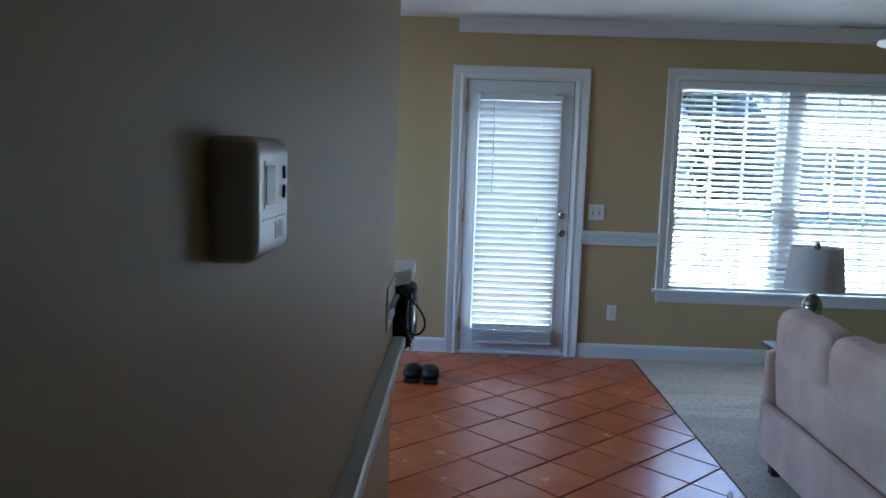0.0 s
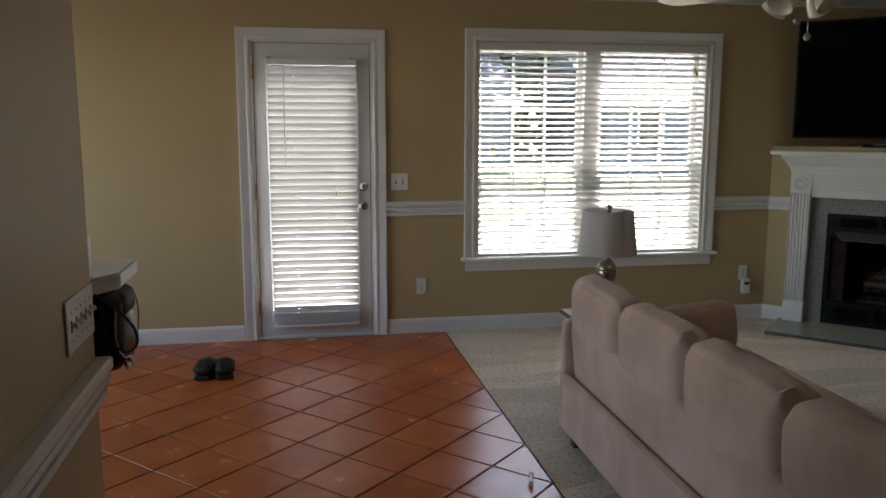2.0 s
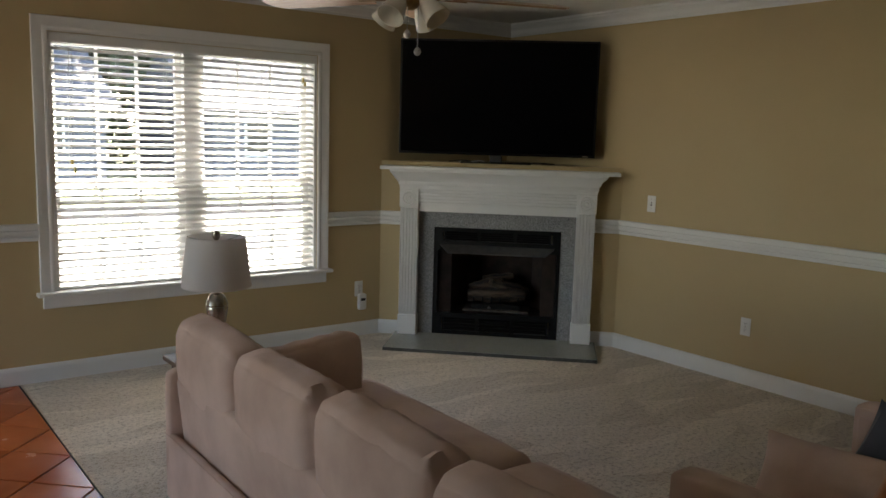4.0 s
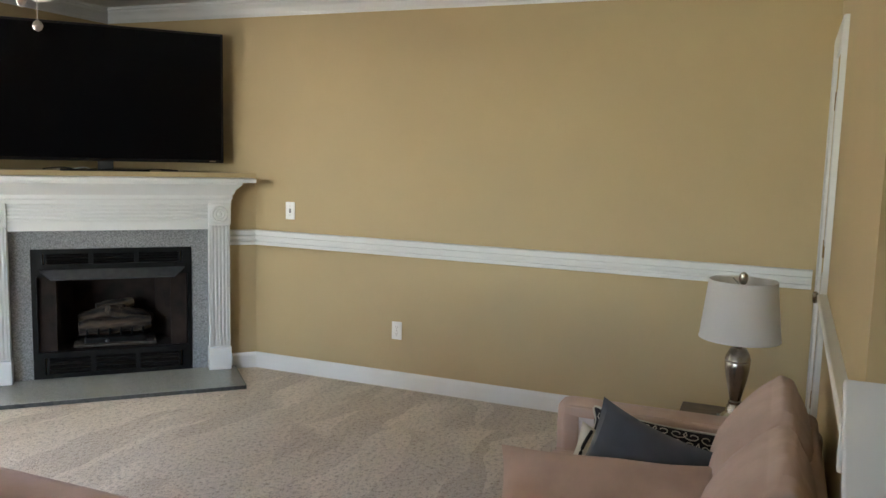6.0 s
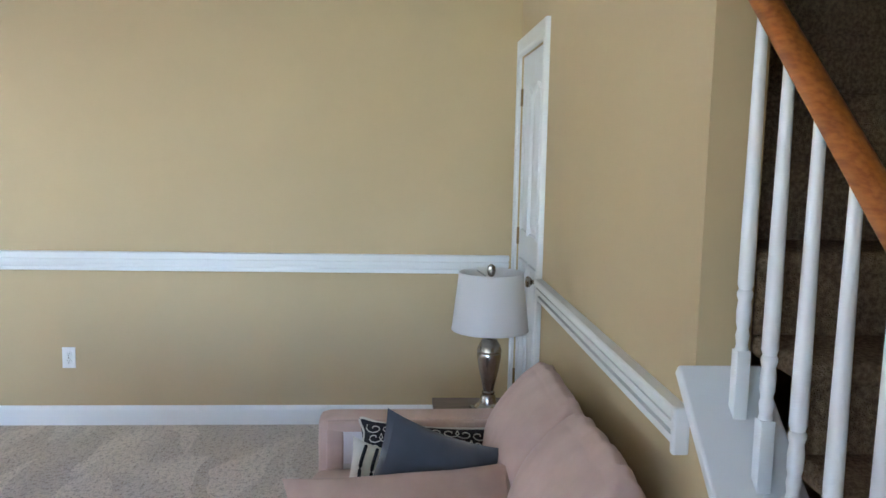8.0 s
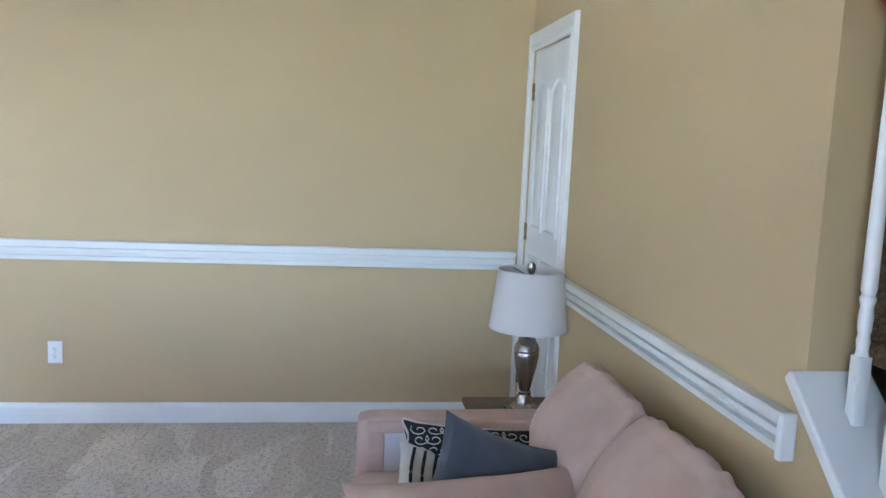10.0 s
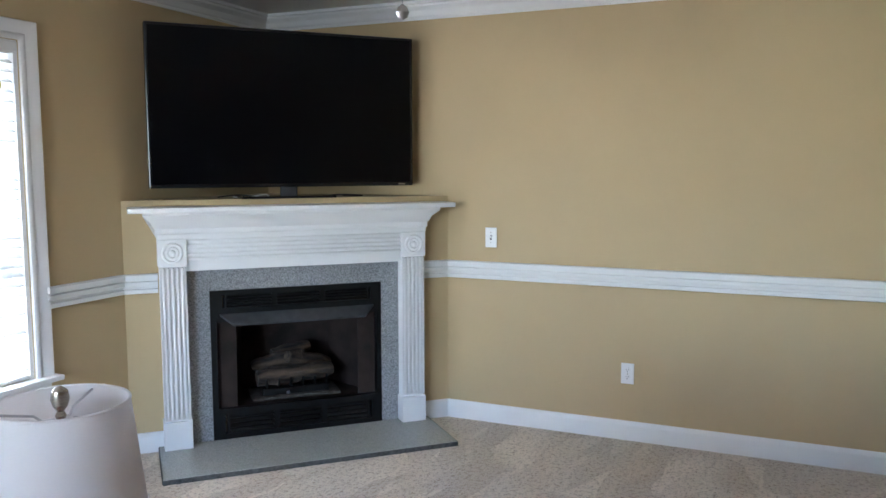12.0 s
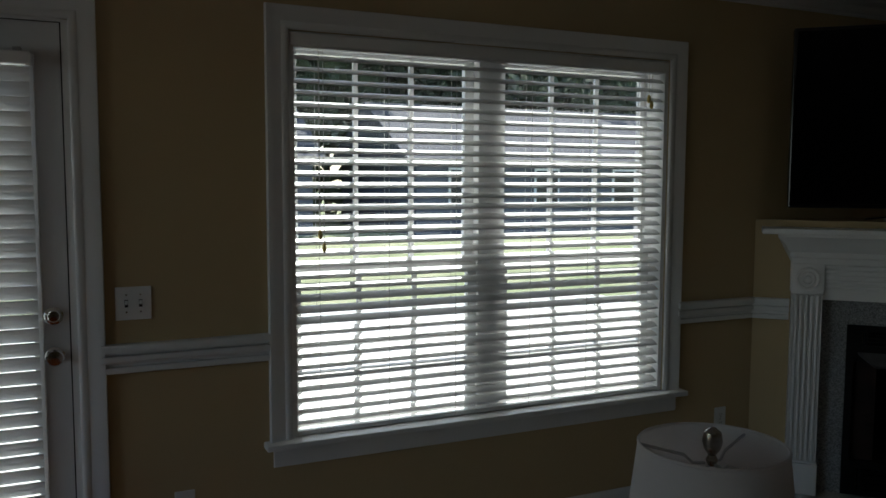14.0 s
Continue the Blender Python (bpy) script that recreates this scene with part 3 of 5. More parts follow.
def slat_mesh(length, width, thick=0.0028, crown=0.004, holes=()):
    """Bowed blind slat along x, with small cord holes."""
    bm = bmesh.new()
    cuts = sorted({-length / 2, length / 2, *[h + s for h in holes for s in (-0.0032, 0.0032)]})
    strips = [-width / 2, -width / 6, width / 6, width / 2] if not holes else [-width / 2, -0.0035, 0.0035, width / 2]

    def height(y):
        return crown * (1 - (2 * y / width) ** 2)
    grid = {}
    for i, x in enumerate(cuts):
        for j, y in enumerate(strips):
            for s in (0, 1):
                grid[i, j, s] = bm.verts.new((x, y, height(y) - thick * s))
    for i in range(len(cuts) - 1):
        for j in range(len(strips) - 1):
            if j == 1 and any(abs((cuts[i] + cuts[i + 1]) / 2 - h) < 0.004 for h in holes):
                continue
            for s in (0, 1):
                q = (grid[i, j, s], grid[i + 1, j, s], grid[i + 1, j + 1, s], grid[i, j + 1, s])
                bm.faces.new(q if not s else q[::-1])
    for i in range(len(cuts) - 1):
        for j in (0, len(strips) - 1):
            bm.faces.new((grid[i, j, 0], grid[i + 1, j, 0], grid[i + 1, j, 1], grid[i, j, 1]))
    return finish(bm, "slat", M_SLAT)


def blind(name, label, x0, x1, y, ztop, zbot, pitch, width, tilt, ladders, stack=0, punched=False):
    ob = thing(name, label, "blind")
    part("headrail", boxed(x0 - 0.004, x1 + 0.004, y - 0.03, y + 0.025, ztop, ztop + 0.04, bevel=0.004), M_SLAT, ob)
    me = slat_mesh(x1 - x0, width, holes=[q - (x0 + x1) / 2 for q in ladders] if punched else ())
    z, k = ztop - 0.03, 0
    rng = random.Random(len(name))
    while z > zbot + 0.02 + stack * 0.008:
        s = new("slat", me)
        s.parent = ob
        s.matrix_basis = at((x0 + x1) / 2, y, z, tilt + rng.uniform(-0.8, 0.8), rng.uniform(-0.05, 0.05), 0)
        z -= pitch
        k += 1
    for i in range(stack):
        s = new("slat", me)
        s.parent = ob
        s.matrix_basis = at((x0 + x1) / 2, y, zbot + 0.022 + i * 0.016, 8, 0, 0)
    part("bottom_rail", boxed(x0, x1, y - width / 2, y + width / 2, zbot, zbot + 0.018, bevel=0.004), M_SLAT, ob)
    for q in ladders:
        c = bmesh.new()
        for dy in (-width / 2 - 0.001, width / 2 + 0.001):
            box(c, q - 0.0008, q + 0.0008, y + dy - 0.0008, y + dy + 0.0008, zbot, ztop)
        part("ladder_cord", c, M_CORD, ob)
    return ob


db = blind("door_blind", "white door blind with tilted slats, gathered at the foot", 0.258, 0.846, YN - 0.026, 1.872, 0.088, 0.0465, 0.052, -64, (0.43, 0.70), stack=6, punched=True)
part("tilt_wand", lathe([(0.0035, 0), (0.004, 0.3), (0.003, 0.66)], 8), M_WIRE, db, "grey plastic wand", at=at(0.365, YN - 0.07, 1.21))
part("pull_tassel", lathe([(0.004, 0), (0.006, 0.02), (0.003, 0.035)], 8), M_TASSEL, db, at=at(0.70, YN - 0.065, 1.0))
for x in (0.272, 0.815):
    part("hold_down_bracket", boxed(x - 0.012, x + 0.012, YN - 0.05, YN + 0.004, 1.91, 1.925), M_WIRE, db)

# ---------- window ----------
win = thing("window_1", "white double-hung window pair with divided panes", "window", kind="structure")
part("window_casing", casing(CAS, WX0 - 0.003, WX1 + 0.003, WZ0, WZ1 + 0.003, YN - G), M_TRIM, win, smooth=True)
part("window_sill", boxed(WX0 - 0.11, WX1 + 0.11, YN - 0.062, YN + 0.11, WZ0 - 0.024, WZ0, bevel=0.005), M_TRIM, win)
ap = [(0, 0.44), (0.012, 0.44), (0.016, 0.452), (0.014, 0.50), (0.018, 0.52), (0, 0.52)]
part("apron", sweep(ap, [(WX1 + 0.075, YN - G), (WX0 - 0.075, YN - G)]), M_TRIM, win, smooth=True)
YG = YN + 0.125                              # plane of the sashes
mid = (WX0 + WX1) / 2
bm = bmesh.new()
for x0, x1, z0, z1 in ((WX0, WX0 + 0.02, WZ0, WZ1), (WX1 - 0.02, WX1, WZ0, WZ1), (WX0 + 0.02, WX1 - 0.02, WZ1 - 0.02, WZ1)):
    box(bm, x0, x1, YN + 0.004, YN + 0.158, z0, z1)
part("window_frame", bm, M_TRIM, win)
part("mullion", boxed(mid - 0.055, mid + 0.055, YN + 0.075, YN + 0.158, WZ0, WZ1 - 0.02, bevel=0.004), M_TRIM, win)
ZM = 1.175
for x0, x1 in ((WX0 + 0.02, mid - 0.055), (mid + 0.055, WX1 - 0.02)):
    for z0, z1, y in ((WZ0, ZM + 0.02, YG - 0.02), (ZM - 0.02, WZ1 - 0.02, YG + 0.014)):
        s = bmesh.new()
        e = 0.04
        box(s, x0, x0 + e, y - 0.015, y + 0.015, z0, z1)
        box(s, x1 - e, x1, y - 0.015, y + 0.015, z0, z1)
        box(s, x0 + e, x1 - e, y - 0.015, y + 0.015, z0, z0 + e)
        box(s, x0 + e, x1 - e, y - 0.015, y + 0.015, z1 - e, z1)
        sash = part("sash", s, M_TRIM, win)
        w = (x1 - x0 - 2 * e) / 3
        for k in (1, 2):
            part("muntin", boxed(x0 + e + k * w - 0.009, x0 + e + k * w + 0.009, y - 0.008, y + 0.008, z0 + e, z1 - e), M_TRIM, sash)
        zc = (z0 + z1) / 2
        part("muntin", boxed(x0 + e, x1 - e, y - 0.0075, y + 0.0075, zc - 0.009, zc + 0.009), M_TRIM, sash)
        g = part("pane", boxed(x0 + e, x1 - e, y - 0.002, y + 0.002, z0 + e, z1 - e), M_GLASS, sash)
        g.visible_shadow = False
wb = blind("window_blind", "wide white slatted window blind, lowered and tilted open", WX0 + 0.008, WX1 - 0.008, YN + 0.034, 1.995, WZ0 + 0.002, 0.0428, 0.05, 25,
           (1.80, 2.08, 2.37, 2.72, 3.01, 3.30))
part("valance", boxed(WX0 + 0.004, WX1 - 0.004, YN - 0.006, YN + 0.002, 2.0, 2.045, bevel=0.003), M_TRIM, wb)
for x, z in ((3.315, 1.86), (3.33, 1.835), (1.80, 1.29), (1.815, 1.24)):
    part("pull_tassel", lathe([(0.005, 0), (0.009, 0.012), (0.007, 0.03), (0.002, 0.036)], 10), M_TASSEL, wb, "brass coloured tassel", at=at(x, YN - 0.004, z))
    part("pull_cord", boxed(x - 0.001, x + 0.001, YN - 0.005, YN - 0.003, z + 0.03, 1.985), M_CORD, wb)

# ---------- closet door in the south wall ----------
cd = skewed(thing("door_2", "white panelled closet door, closed", "door", kind="structure"))
flip = Matrix.Translation((0, 2 * YS, 0)) @ Matrix.Diagonal((1, -1, 1, 1))
bm = casing(CAS, 4.50, 5.205, 0, 2.012, YS - G, bm=None)
bm.transform(flip)
for v in bm.verts:
    v.co.x = min(v.co.x, XE - 0.002)
part("door_casing", bm, M_TRIM, cd, smooth=True)
bm = boxed(4.505, 5.2, YS - 0.05, YS - 0.008, 0.012, 2.007)
part("leaf", bm, M_DOOR, cd)


def raised_panel(x0, x1, z0, z1, y, arch=0.0):
    """Raised field inside a sunk groove, on a face that looks to +y, its head arched."""
    bm = bmesh.new()
    rings = []
    for inset, d in ((0, 0), (0.005, 0.012), (0.018, 0.012), (0.026, 0.002), (0.036, 0.002), (0.06, 0.013)):
        ring = [(x0 + inset, z0 + inset), (x1 - inset, z0 + inset)]
        n = 8
        for i in range(n + 1):
            u = i / n
            ring.append((x1 - inset - u * (x1 - x0 - 2 * inset), z1 - inset - arch + arch * math.sin(math.pi * u)))
        rings.append([bm.verts.new((x, y + d, z)) for x, z in ring])
    for a, b in zip(rings, rings[1:]):
        for i in range(len(a)):
            j = (i + 1) % len(a)
            bm.faces.new((a[i], a[j], b[j], b[i]))
    bm.faces.new(rings[-1])
    bm.faces.new(rings[0][::-1])
    return bm


for x0, x1 in ((4.605, 4.835), (4.88, 5.11)):
    part("panel", raised_panel(x0, x1, 1.09, 1.85, YS - 0.0095, 0.05), M_DOOR, cd, smooth=True)
    part("panel", raised_panel(x0, x1, 0.22, 0.96, YS - 0.0095), M_DOOR, cd, smooth=True)
knob("door_knob", cd, 4.56, YS - 0.008, 0.913, 1, r=0.027, length=0.06)
for z in (0.28, 1.066, 1.80):
    h = part("hinge", boxed(5.186, 5.206, YS - 0.009, YS + 0.004, z - 0.045, z + 0.045, bevel=0.002), M_BRASS, cd, "dull metal butt hinge")

# ---------- stairs ----------
stairs = skewed(thing("staircase", "carpeted wooden staircase climbing beside the wall", "stairs", kind="structure"))
X0S, RISE, RUN = 1.24, 0.187, 0.187 / SLOPE
for i in range(15):
    x = X0S + i * RUN
    if x + RUN > XE:
        break
    b = bmesh.new()
    box(b, x - 0.02, x + RUN + 0.02, 0.575, YS - 0.125, RISE * (i + 1) - 0.05, RISE * (i + 1), bevel=0.018, seg=3)
    box(b, x, x + 0.03, 0.575, YS - 0.125, RISE * i, RISE * (i + 1) - 0.045)
    part("step", b, M_STAIRCARPET, stairs, "brown carpeted step", smooth=True)
# knee wall under the sloping cap
ck = lambda x: 1.055 - SLOPE * (XJ - x)
bm = bmesh.new()
x0, x1 = 1.28, XJ
vs = []
for y in (YS - 0.12, YS):
    vs.append([bm.verts.new(c) for c in ((x0, y, 0), (x1, y, 0), (x1, y, ck(x1) - 0.03), (x0, y, max(0.02, ck(x0) - 0.03)))])
bm.faces.new(vs[0])
bm.faces.new(vs[1][::-1])
for i in range(4):
    bm.faces.new((vs[0][i], vs[0][(i + 1) % 4], vs[1][(i + 1) % 4], vs[1][i]))
skewed(tagged(part("wall_knee", bm, M_WALL), "low tan wall rising with the stairs", "wall", kind="structure"))
ANG = -math.degrees(math.atan(SLOPE))
rail = skewed(thing("stair_railing", "stained oak handrail on turned white balusters", "railing", kind="structure"))
L = 1.36 / math.cos(math.radians(ANG))
cap = boxed(-L, 0, -0.095, 0.095, -0.03, 0, bevel=0.006)
part("cap", cap, M_TRIM, rail, "white painted sloping cap board", at=at(XJ, YS - 0.055, ck(XJ), 0, ANG, 0))
ru = lambda x: 1.86 - SLOPE * (XJ - x)      # underside of the handrail
HP = [(q * 0.84, z * 0.84) for q, z in ((-0.016, 0), (0.016, 0), (0.020, 0.010), (0.031, 0.018), (0.033, 0.034), (0.028, 0.048), (0.016, 0.057), (0, 0.060), (-0.016, 0.057), (-0.028, 0.048), (-0.033, 0.034), (-0.031, 0.018), (-0.020, 0.010))]
bm = bmesh.new()
k = 1 / math.cos(math.radians(ANG))
ends = [[bm.verts.new((x, YS - 0.06 + q, ru(x) + z * k)) for q, z in HP] for x in (1.42, XJ - 0.002)]
for i in range(len(HP)):
    j = (i + 1) % len(HP)
    bm.faces.new((ends[0][i], ends[0][j], ends[1][j], ends[1][i]))
bm.faces.new(ends[0][::-1])
bm.faces.new(ends[1])
part("handrail", bm, M_OAK, rail, "orange-brown varnished oak handrail", smooth=True)
part("rosette", lathe([(0.055, 0), (0.055, 0.008), (0.045, 0.014), (0.02, 0.016)], 24), M_OAK, rail, "round oak wall plate", smooth=True, at=at(XJ, YS - 0.06, ru(XJ) + 0.04, 0, -90, 0))
nw = lathe([(0.05, 0.0), (0.05, 0.28), (0.035, 0.30), (0.042, 0.33), (0.03, 0.36), (0.038, 0.55), (0.028, 0.85), (0.04, 0.88), (0.045, 0.92)], 20)
part("newel", nw, M_TRIM, rail, "white turned newel post", smooth=True, at=at(1.385, YS - 0.06, 0.0))
part("volute", lathe([(0.03, 0.0), (0.062, 0.012), (0.07, 0.035), (0.06, 0.055), (0.02, 0.064)], 24), M_OAK, rail, "round oak rail end", smooth=True, at=at(1.385, YS - 0.06, 0.92))
BAL = [(0.0135, 0.145), (0.0165, 0.165), (0.0135, 0.178), (0.0165, 0.19), (0.0175, 0.215), (0.0150, 0.235), (0.0185, 0.245), (0.0185, 0.252), (0.0150, 0.258), (0.0185, 0.268), (0.0175, 0.40), (0.0125, 0.80)]
bm = lathe(BAL, 16)
box(bm, -0.017, 0.017, -0.017, 0.017, -0.02, 0.135, bevel=0.002)
lathe([(0.017, 0.132), (0.0135, 0.147)], 16, bm)
me_bal = finish(bm, "baluster", M_TRIM, True)
for i in range(8):
    x = XJ - 0.09 - 0.1245 * i
    b = new("baluster", me_bal)
    b.parent = rail
    zb = ck(x) + 0.003
    b.matrix_basis = Matrix.Translation((x, YS - 0.06, zb - 0.01)) @ Matrix.Diagonal((0.86, 0.86, (ru(x) + 0.012 - zb + 0.01) / 0.80, 1))

# ---------- fireplace ----------
fpl = thing("fireplace", "white mantelpiece with grey granite surround and black gas firebox", "fireplace", at=FP @ Matrix.Diagonal((1, 1, 1.018, 1)))
for s in (-1, 1):
    x = s * 0.65 + 0.008
    b = boxed(x - 0.066, x + 0.066, 0.002, 0.088, 0.026, 0.975)
    pil = part("pilaster", b, M_TRIM, fpl)
    for k in range(5):                        # raised reeds between the flutes
        q = x - 0.046 + k * 0.023
        part("reed", boxed(q - 0.0072, q + 0.0072, 0.086, 0.102, 0.185, 0.968, bevel=0.004, seg=3), M_TRIM, pil, smooth=True)
    for q in (-0.0625, 0.0625):
        part("fillet", boxed(x + q - 0.003, x + q + 0.003, 0.086, 0.102, 0.185, 0.968), M_TRIM, pil)
    part("plinth", boxed(x - 0.072, x + 0.072, 0.0, 0.108, 0.026, 0.172, bevel=0.004), M_TRIM, fpl)
    part("corner_block", boxed(x - 0.072, x + 0.072, 0.0, 0.108, 0.974, 1.112, bevel=0.004), M_TRIM, fpl)
    ros = lathe([(0.054, 0.0), (0.054, 0.008), (0.048, 0.013), (0.042, 0.011), (0.039, 0.003), (0.033, 0.003), (0.030, 0.012), (0.024, 0.012), (0.021, 0.003), (0.015, 0.003), (0.012, 0.012), (0.004, 0.015)], 36)
    part("rosette", ros, M_TRIM, fpl, smooth=True, at=at(x, 0.107, 1.043, -90, 0, 0))
b = boxed(-0.575, 0.59, 0.002, 0.082, 0.946, 1.15)
frieze = part("frieze", b, M_TRIM, fpl, "white frieze with horizontal reeds")
for k in range(5):
    part("reed", boxed(-0.572, 0.588, 0.08, 0.098, 1.0 + k * 0.023, 1.0145 + k * 0.023, bevel=0.004, seg=3), M_TRIM, frieze, smooth=True)
MC = [(0.0, 1.112), (0.106, 1.112), (0.108, 1.135), (0.115, 1.142), (0.115, 1.165), (0.122, 1.172), (0.135, 1.200), (0.165, 1.228), (0.172, 1.236), (0.172, 1.248), (0.0, 1.248)]
b = sweep(MC, [(-0.715, 0.0), (0.73, 0.0)])
for v in b.verts:                             # mitred returns at the two ends
    grow = max(0.0, v.co.y - 0.106)
    v.co.x += math.copysign(grow, v.co.x)
part("mantel_moulding", b, M_TRIM, fpl, smooth=True)
part("mantel_shelf", boxed(-0.865, 0.865, 0.0, 0.198, 1.248, 1.274, bevel=0.005), M_TRIM, fpl)
for x0, x1, z0, z1 in ((-0.58, -0.472, 0.026, 0.83), (0.476, 0.594, 0.026, 0.83), (-0.58, 0.594, 0.83, 0.947)):
    part("surround_slab", boxed(x0, x1, 0.0, 0.022, z0, z1), M_GRANITE, fpl, "speckled grey granite slab")
b = bmesh.new()
wall_boxes(b, "x", -0.471, 0.475, -0.02, 0.026, 0.027, 0.829, [(-0.445, 0.445, 0.19, 0.66), (-0.41, 0.41, 0.055, 0.155), (-0.41, 0.41, 0.735, 0.80)])
part("insert_frame", b, M_BLACK, fpl, "black metal firebox frame")
for z0, z1 in ((0.055, 0.155), (0.735, 0.80)):
    for c in (-0.267, 0, 0.267):
        bars = bmesh.new()
        n = 4
        for k in range(n):
            z = z0 + (k + 0.5) * (z1 - z0) / n
            box(bars, c - 0.118, c + 0.118, -0.004, 0.004, -0.009, 0.009, m=at(0, 0.014, z, 40, 0, 0))
        box(bars, c - 0.134, c - 0.118, -0.015, 0.02, z0, z1)
        box(bars, c + 0.118, c + 0.134, -0.015, 0.02, z0, z1)
        part("louvre", bars, M_BLACK, fpl)
    part("louvre_back", boxed(-0.4, 0.4, -0.03, -0.021, z0, z1), M_BLACK, fpl)
b = bmesh.new()
hv = [(-0.43, 0.024, 0.705), (0.43, 0.024, 0.705), (0.36, 0.09, 0.655), (-0.36, 0.09, 0.655), (-0.43, 0.02, 0.695), (0.43, 0.02, 0.695), (0.36, 0.086, 0.645), (-0.36, 0.086, 0.645)]
q = [b.verts.new(p) for p in hv]
for f in ((0, 1, 2, 3), (7, 6, 5, 4), (0, 3, 7, 4), (1, 5, 6, 2), (3, 2, 6, 7), (0, 4, 5, 1)):
    b.faces.new([q[i] for i in f])
part("hood", b, M_HOOD, fpl, "dull grey metal heat hood")
b = bmesh.new()                                # firebox, open to the room
x0, x1, d, z0, z1 = 0.445, 0.26, 0.42, 0.185, 0.662
pl = [(-x0, -0.02), (-x1, -d), (x1, -d), (x0, -0.02)]
for a, c in zip(pl, pl[1:]):
    f = [b.verts.new((*a, z0)), b.verts.new((*c, z0)), b.verts.new((*c, z1)), b.verts.new((*a, z1))]
    b.faces.new(f)
b.faces.new([b.verts.new((*p, z0)) for p in pl])
b.faces.new([b.verts.new((*p, z1)) for p in pl[::-1]])
part("firebox", b, M_FIREBRICK, fpl, "brown firebrick lining darkened for the shade inside")
for s in (-1, 1):
    part("side_screen", boxed(s * 0.39 - 0.05, s * 0.39 + 0.05, -0.017, -0.011, 0.19, 0.66), M_FIREBRICK, fpl)


def log(length, r, seed):
    bm = bmesh.new()
    n, m = 14, 16
    rings = []
    for i in range(n + 1):
        u = i / n
        rr = r * (1 - 0.25 * abs(2 * u - 1) ** 3)
        ring = []
        for k in range(m):
            a = 2 * math.pi * k / m
            q = Vector((u * 4 + seed, math.cos(a) * 1.5, math.sin(a) * 1.5))
            w = rr * (1 + 0.28 * noise.noise(q) + 0.12 * noise.noise(q * 4))
            ring.append(bm.verts.new(((u - 0.5) * length, w * math.cos(a), w * math.sin(a))))
        rings.append(ring)
    for a, c in zip(rings, rings[1:]):
        for k in range(m):
            bm.faces.new((a[k], a[(k + 1) % m], c[(k + 1) % m], c[k]))
    bm.faces.new(rings[0])
    bm.faces.new(rings[-1])
    return bm


logs = thing("gas_log_set", "ceramic logs heaped on a black grate in the firebox", "gas logs", at=FP @ at(0.0, -0.2, 0.19))
for i, (l, r, x, y, z, ry, rz) in enumerate(((0.44, 0.055, 0.0, 0.06, 0.125, 2, 5), (0.42, 0.05, -0.01, -0.09, 0.14, -3, -8), (0.34, 0.042, -0.09, 0.0, 0.185, -16, 34),
                                             (0.32, 0.044, 0.08, -0.02, 0.19, 14, -30), (0.24, 0.036, 0.0, -0.07, 0.235, 4, 14))):
    part("log", log(l, r, i * 7.3), M_LOG, logs, smooth=True, at=at(x, y, z, 20 * i, ry, rz))
for k in range(6):
    part("grate_bar", tube([(-0.17 + k * 0.068, 0.13, 0.12), (-0.17 + k * 0.068, 0.12, 0.075), (-0.17 + k * 0.068, -0.12, 0.075)], 0.007, 8), M_BLACK, logs)
part("burner", boxed(-0.19, 0.19, 0.06, 0.11, 0.0, 0.06, bevel=0.008), M_BLACK, logs, "black gas burner")
part("ash_bed", cushion(0.5, 0.24, 0.02, 0.009, n=10, wob=0.004), M_EMBER, logs, "pale grey ash bed", at=at(0, 0.02, 0.011))
part("control_knob", lathe([(0.012, 0), (0.012, 0.012), (0.006, 0.014)], 14), M_HOOD, logs, at=at(0.05, 0.112, 0.03, -90, 0, 0))
hearth = thing("hearth", "polished grey granite hearth slab with rough edges on the carpet", "hearth", at=FP)
part("slab", boxed(-0.748, 0.755, 0.0, 0.508, 0.006, 0.026, bevel=0.003), M_HEARTH, hearth)
rough = bmesh.new()
for i in range(76):                            # chipped unpolished edge
    x = -0.75 + i * 0.0198
    box(rough, x, x + 0.0196, 0.50, 0.511 + 0.004 * noise.noise(Vector((i * 0.7, 0, 0))), 0.0, 0.0235 + 0.0015 * noise.noise(Vector((i * 0.9, 3, 0))))
part("front_edge", rough, M_ROUGHSTONE, hearth, "rough dark unpolished edge")
for x0, x1 in ((-0.752, -0.744), (0.751, 0.759)):
    part("side_edge", boxed(x0, x1, 0.0, 0.5, 0.0, 0.0235, bevel=0.002), M_ROUGHSTONE, hearth, "rough dark unpolished edge")

# ---------- television on the ledge ----------
tv = thing("television", "large black flat-screen television, switched off, on the ledge", "television", at=FP @ at(0.035, -0.005, ZL, 0, 0, 3.2))
part("housing", boxed(-0.722, 0.722, -0.035, 0.022, 0.062, 0.895, bevel=0.006), M_GLOSSBLACK, tv)
part("rear_cover", boxed(-0.5, 0.5, -0.07, -0.034, 0.1, 0.6, bevel=0.015), M_RUBBER, tv)
part("screen", boxed(-0.706, 0.706, 0.0215, 0.0235, 0.082, 0.879), M_SCREEN, tv, "dark glossy screen")
part("neck", boxed(-0.045, 0.045, -0.03, 0.005, 0.008, 0.09, bevel=0.006), M_SLOT, tv)
part("stand_base", boxed(-0.26, 0.26, -0.2, 0.03, 0.0, 0.012, bevel=0.005), M_GLOSSBLACK, tv)
part("badge", boxed(-0.67, -0.63, 0.0225, 0.0245, 0.068, 0.076), M_STEEL, tv, "small silver badge bar")
